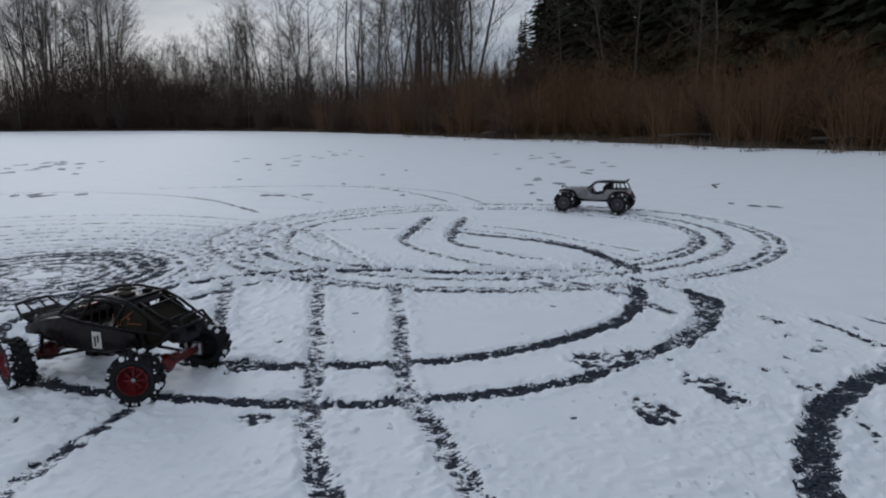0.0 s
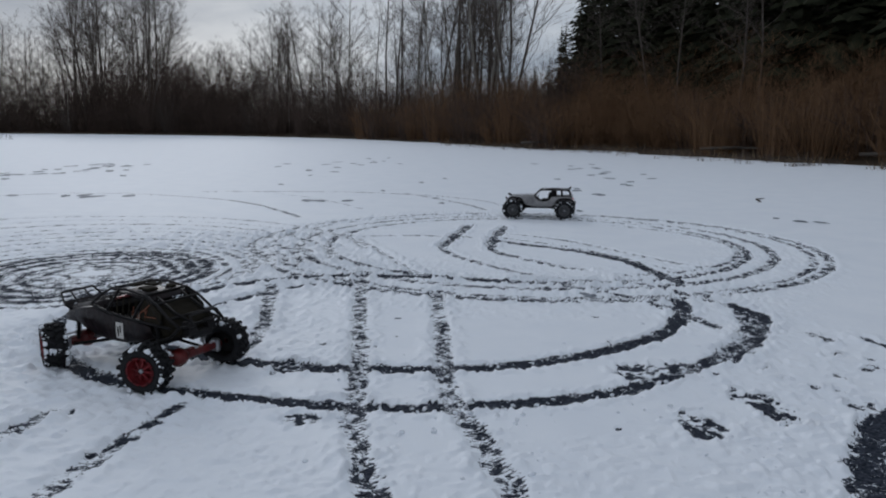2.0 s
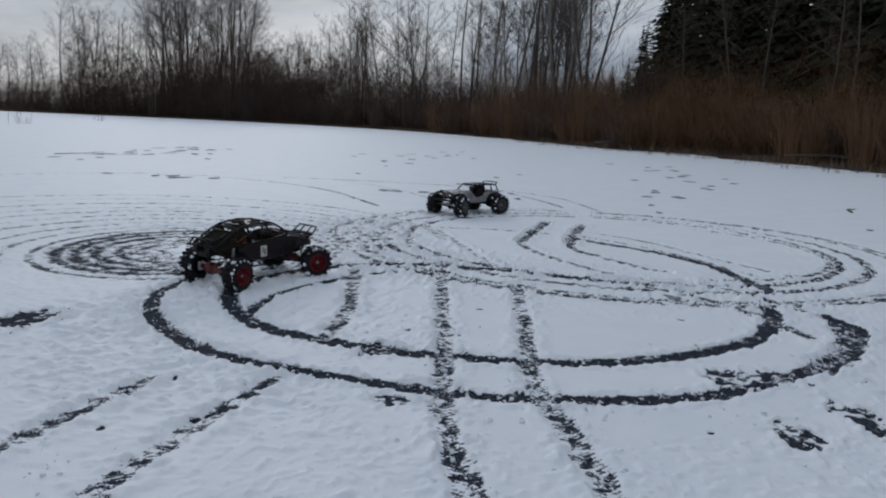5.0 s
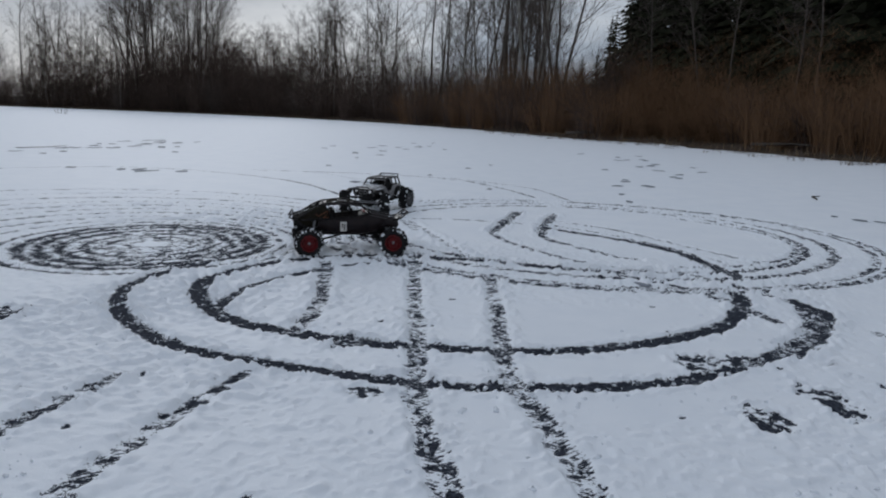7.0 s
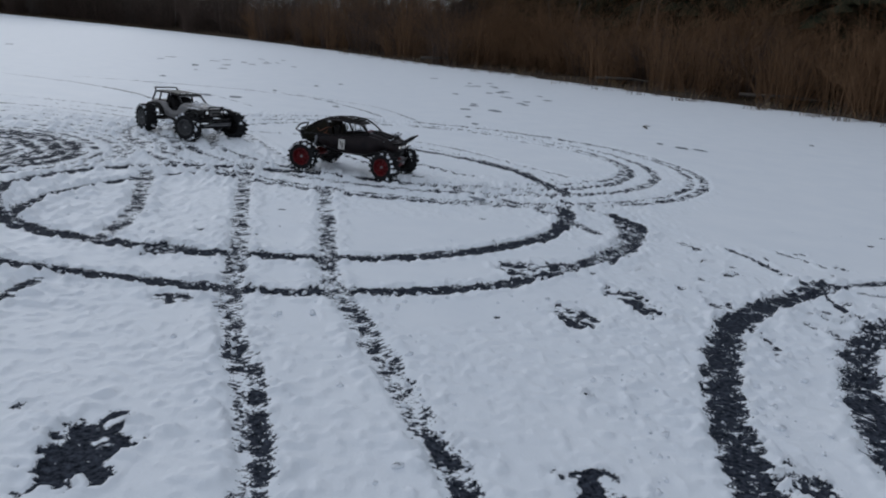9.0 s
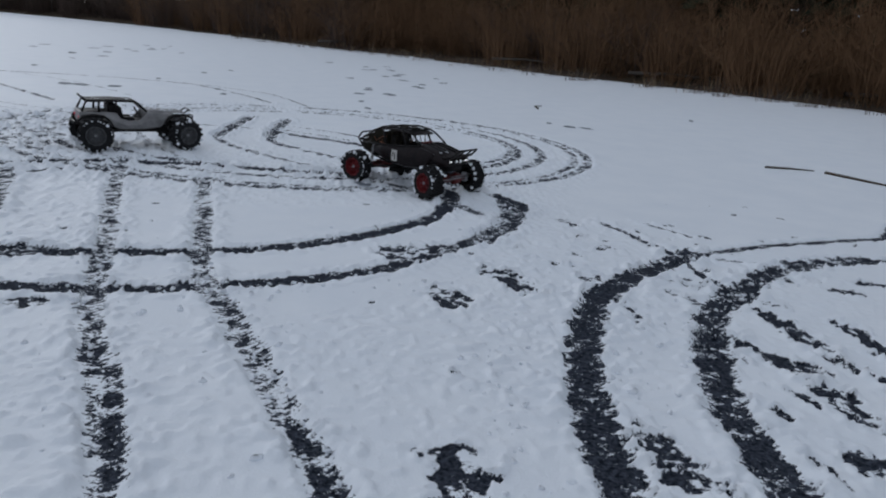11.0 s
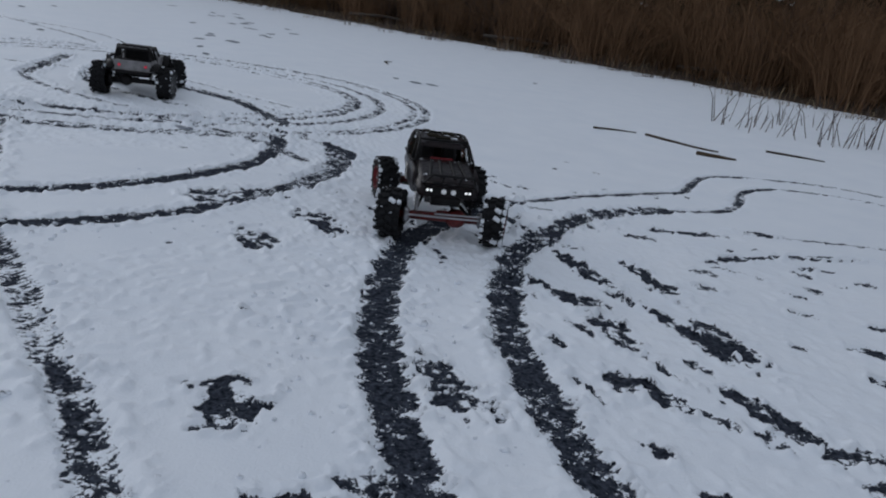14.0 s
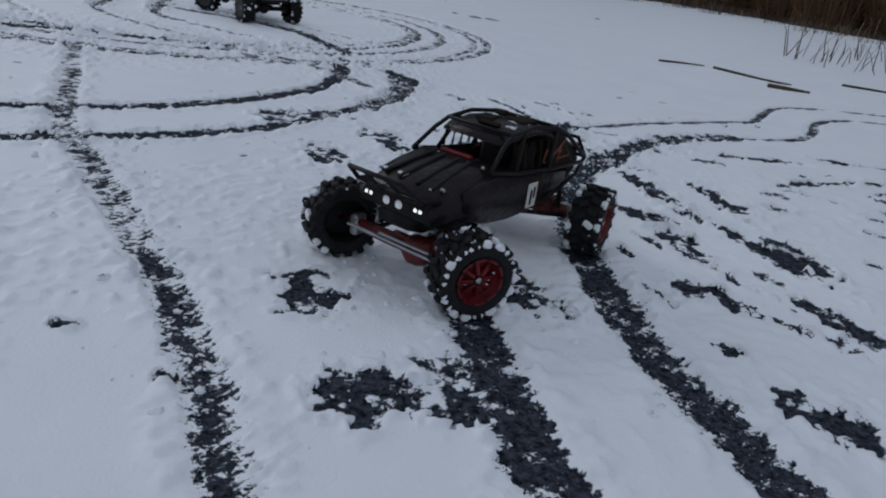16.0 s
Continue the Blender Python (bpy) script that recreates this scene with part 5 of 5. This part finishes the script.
cage = [both((0.104, 0.048, 0.230), (0.092, -0.006, 0.284), (0.090, -0.03, 0.290), (0.090, -0.16, 0.292), (0.092, -0.290, 0.288), (0.102, -0.318, 0.228)), both((0.090, -0.125, 0.292), (0.108, -0.125, 0.222)), both((0.091, -0.22, 0.290), (0.106, -0.225, 0.226)), both((0.092, -0.285, 0.288), (0.086, -0.312, 0.312))]
for pair in cage:
    for pts in pair:
        part("cage_tube", Shape().tube(pts, 0.0066, 7), BLACK, jeep, "", True)
for y, z in ((-0.006, 0.285), (-0.125, 0.292), (-0.22, 0.290), (-0.290, 0.288)):
    part("cross_tube", Shape().tube([(-0.092, y, z), (0.092, y, z)], 0.0055, 7), BLACK, jeep, "", True)
part("rear_bar", Shape().tube([(-0.086, -0.312, 0.312), (0.086, -0.312, 0.312)], 0.005, 7), BLACK, jeep, "", True)
part("windscreen_frame", Shape().tube([(-0.098, 0.042, 0.236), (-0.086, -0.002, 0.280), (0.086, -0.002, 0.280), (0.098, 0.042, 0.236)], 0.0045, 6), SILVER, jeep, "grey windscreen frame")
s = Shape().loft([section(-0.285, 0.084, 0.080, 0.291, 0.297, 0.003), section(-0.135, 0.086, 0.082, 0.294, 0.301, 0.003), section(-0.015, 0.082, 0.076, 0.288, 0.294, 0.003)])
part("soft_top", s, BLACK, jeep, "thin black roof panel with a little snow")
s = Shape().box((0, -0.07, 0.148), (0.19, 0.36, 0.05), None, 0.008)
for x in (-0.048, 0.048):
    s.box((x, -0.10, 0.205), (0.066, 0.03, 0.11), Matrix.Rotation(radians(10), 4, "X"), 0.012).box((x, -0.06, 0.178), (0.066, 0.08, 0.03), None, 0.010)
s.box((0, -0.25, 0.195), (0.17, 0.10, 0.06), None, 0.01).box((0, -0.145, 0.235), (0.15, 0.05, 0.085), None, 0.012)
part("cockpit", s, BLACK, jeep, "black interior with two seats")
s = Shape()
for k in range(14):
    a, b = 2 * math.pi * k / 14, 2 * math.pi * (k + 1) / 14
    s.tube([(-0.048 + 0.022 * math.cos(a), 0.012 - 0.008 * math.sin(a), 0.222 + 0.022 * math.sin(a)), (-0.048 + 0.022 * math.cos(b), 0.012 - 0.008 * math.sin(b), 0.222 + 0.022 * math.sin(b))], 0.003, 5)
part("steering_wheel", s, BLACK, jeep)
snow_dust(jeep, [((-0.088, 0.088), (0.06, 0.27), 0.240, 0.229), ((-0.08, 0.08), (0.06, 0.25), 0.240, 0.231), ((-0.145, -0.11), (0.2, 0.29), 0.224, 0.224), ((0.11, 0.145), (0.2, 0.29), 0.224, 0.224), ((-0.07, 0.07), (-0.27, -0.03), 0.300, 0.296)], 330, 5, "snow caked on the hood and fenders")


# ---------------------------------------------------------------- what moves
BUGGY_WAY = [
    (0.0, -0.97, 2.82, 73), (0.5, -0.98, 2.84, 73), (1.0, -0.99, 2.85, 72), (1.5, -1.03, 2.86, 70), (2.0, -1.10, 2.89, 65), (2.5, -1.20, 2.98, 51),
    (3.0, -1.33, 3.12, 34), (3.5, -1.44, 3.25, 24), (4.0, -1.47, 3.42, 8), (4.6, -1.50, 3.72, -14), (5.2, -1.46, 4.05, -36), (5.9, -1.34, 4.38, -55), (6.5, -1.19, 4.59, -65),
    (7.0, -1.00, 4.70, -69), (7.5, -0.79, 4.82, -74), (8.0, -0.50, 4.91, -88), (8.5, -0.21, 4.88, -103), (9.0, 0.07, 4.79, -109), (9.8, 0.50, 4.62, -119), (10.6, 0.90, 4.37, -132),
    (11.5, 1.23, 4.06, -149), (12.0, 1.38, 3.81, -161), (12.5, 1.50, 3.54, -170), (13.0, 1.59, 3.27, -179), (13.5, 1.63, 2.99, -188), (14.0, 1.62, 2.72, -195),
    (14.5, 1.57, 2.46, -203), (15.0, 1.46, 2.19, -213), (15.5, 1.33, 1.94, -224), (16.0, 1.14, 1.695, -236)]
JEEP_WAY = [
    (0.0, 1.63, 7.32, 68), (0.75, 1.30, 7.50, 71), (1.5, 0.97, 7.63, 76), (2.5, 0.45, 7.68, 92), (3.5, -0.08, 7.66, 112), (4.0, -0.32, 7.58, 123), (4.8, -0.68, 7.32, 138), (5.6, -0.97, 7.04, 152),
    (6.5, -1.16, 6.76, 164), (7.0, -1.25, 6.62, 170), (7.5, -1.33, 6.42, 182), (8.0, -1.35, 6.26, 198), (8.5, -1.31, 6.12, 211), (9.0, -1.20, 5.80, 229), (9.8, -1.02, 5.48, 258), (10.6, -0.74, 5.26, 284),
    (11.5, -0.38, 5.10, 299), (12.0, -0.16, 5.13, 304), (12.5, 0.06, 5.12, 310), (13.0, 0.25, 5.20, 325), (13.5, 0.42, 5.30, 337), (14.0, 0.57, 5.40, 352), (14.5, 0.72, 5.48, 361), (15.0, 0.82, 5.57, 369), (15.5, 0.88, 5.69, 377), (16.0, 0.88, 5.87, 388)]


def between(way, t):
    """Place and heading on a way at t, eased from row to row."""
    ts = [r[0] for r in way]
    i = max(0, min(len(way) - 2, int(np.searchsorted(ts, t, side="right")) - 1))
    f = (t - ts[i]) / (ts[i + 1] - ts[i])
    p0, p1, p2, p3 = (np.array(way[k][1:], float) for k in (max(i - 1, 0), i, i + 1, min(i + 2, len(way) - 1)))
    return 0.5 * (2 * p1 + (p2 - p0) * f + (2 * p0 - 5 * p1 + 4 * p2 - p3) * f * f + (3 * p1 - p0 - 3 * p2 + p3) * f ** 3)


def drive(car, wheels, way, radius, rate, steer_front, steer_rear):
    times = [k / 10 for k in range(161)]
    rows, spin, turns = [], 0.0, {k: [] for k in wheels}
    last = between(way, 0)
    for t in times:
        x, y, h = between(way, t)
        step = math.hypot(x - last[0], y - last[1])
        spin -= min(80.0, math.degrees(step / radius) * rate)
        shake = 0.4 * math.sin(9 * t) + 0.3 * math.sin(23 * t)
        rows.append((t, pose(x, y, 0.004, 0.5 * shake, 0.7 * shake, h)))
        f = np.interp(t, *zip(*steer_front))
        r = np.interp(t, *zip(*steer_rear))
        for key, ob in wheels.items():
            p = ob.matrix_basis.translation.copy() if t == 0 else places[key]
            if t == 0:
                places[key] = p
            turns[key].append((t, pose(p.x, p.y, p.z, 0, 0, f if key[0] == "F" else r) @ pose(0, 0, 0, spin)))
        last = (x, y, h)
    walk(car, rows)
    for key, ob in wheels.items():
        walk(ob, turns[key])


places = {}


def motions():
    drive(buggy, wheels_b, BUGGY_WAY, R_B, 1.25, ((0, -24), (1.2, -24), (2.0, -26), (4.0, -24), (6.5, -10), (8, -14), (9, -16), (12, -10), (13.5, -14), (16, -26)), ((0, 22), (1.5, 20), (4, 18), (6.5, 2), (11, 4), (16, 12)))
    places.clear()
    drive(jeep, wheels_j, JEEP_WAY, R_J, 1.4, ((0, 10), (4, 18), (8, 22), (11, 16), (13, 26), (16, 26)), ((0, -4), (16, -8)))


motions()
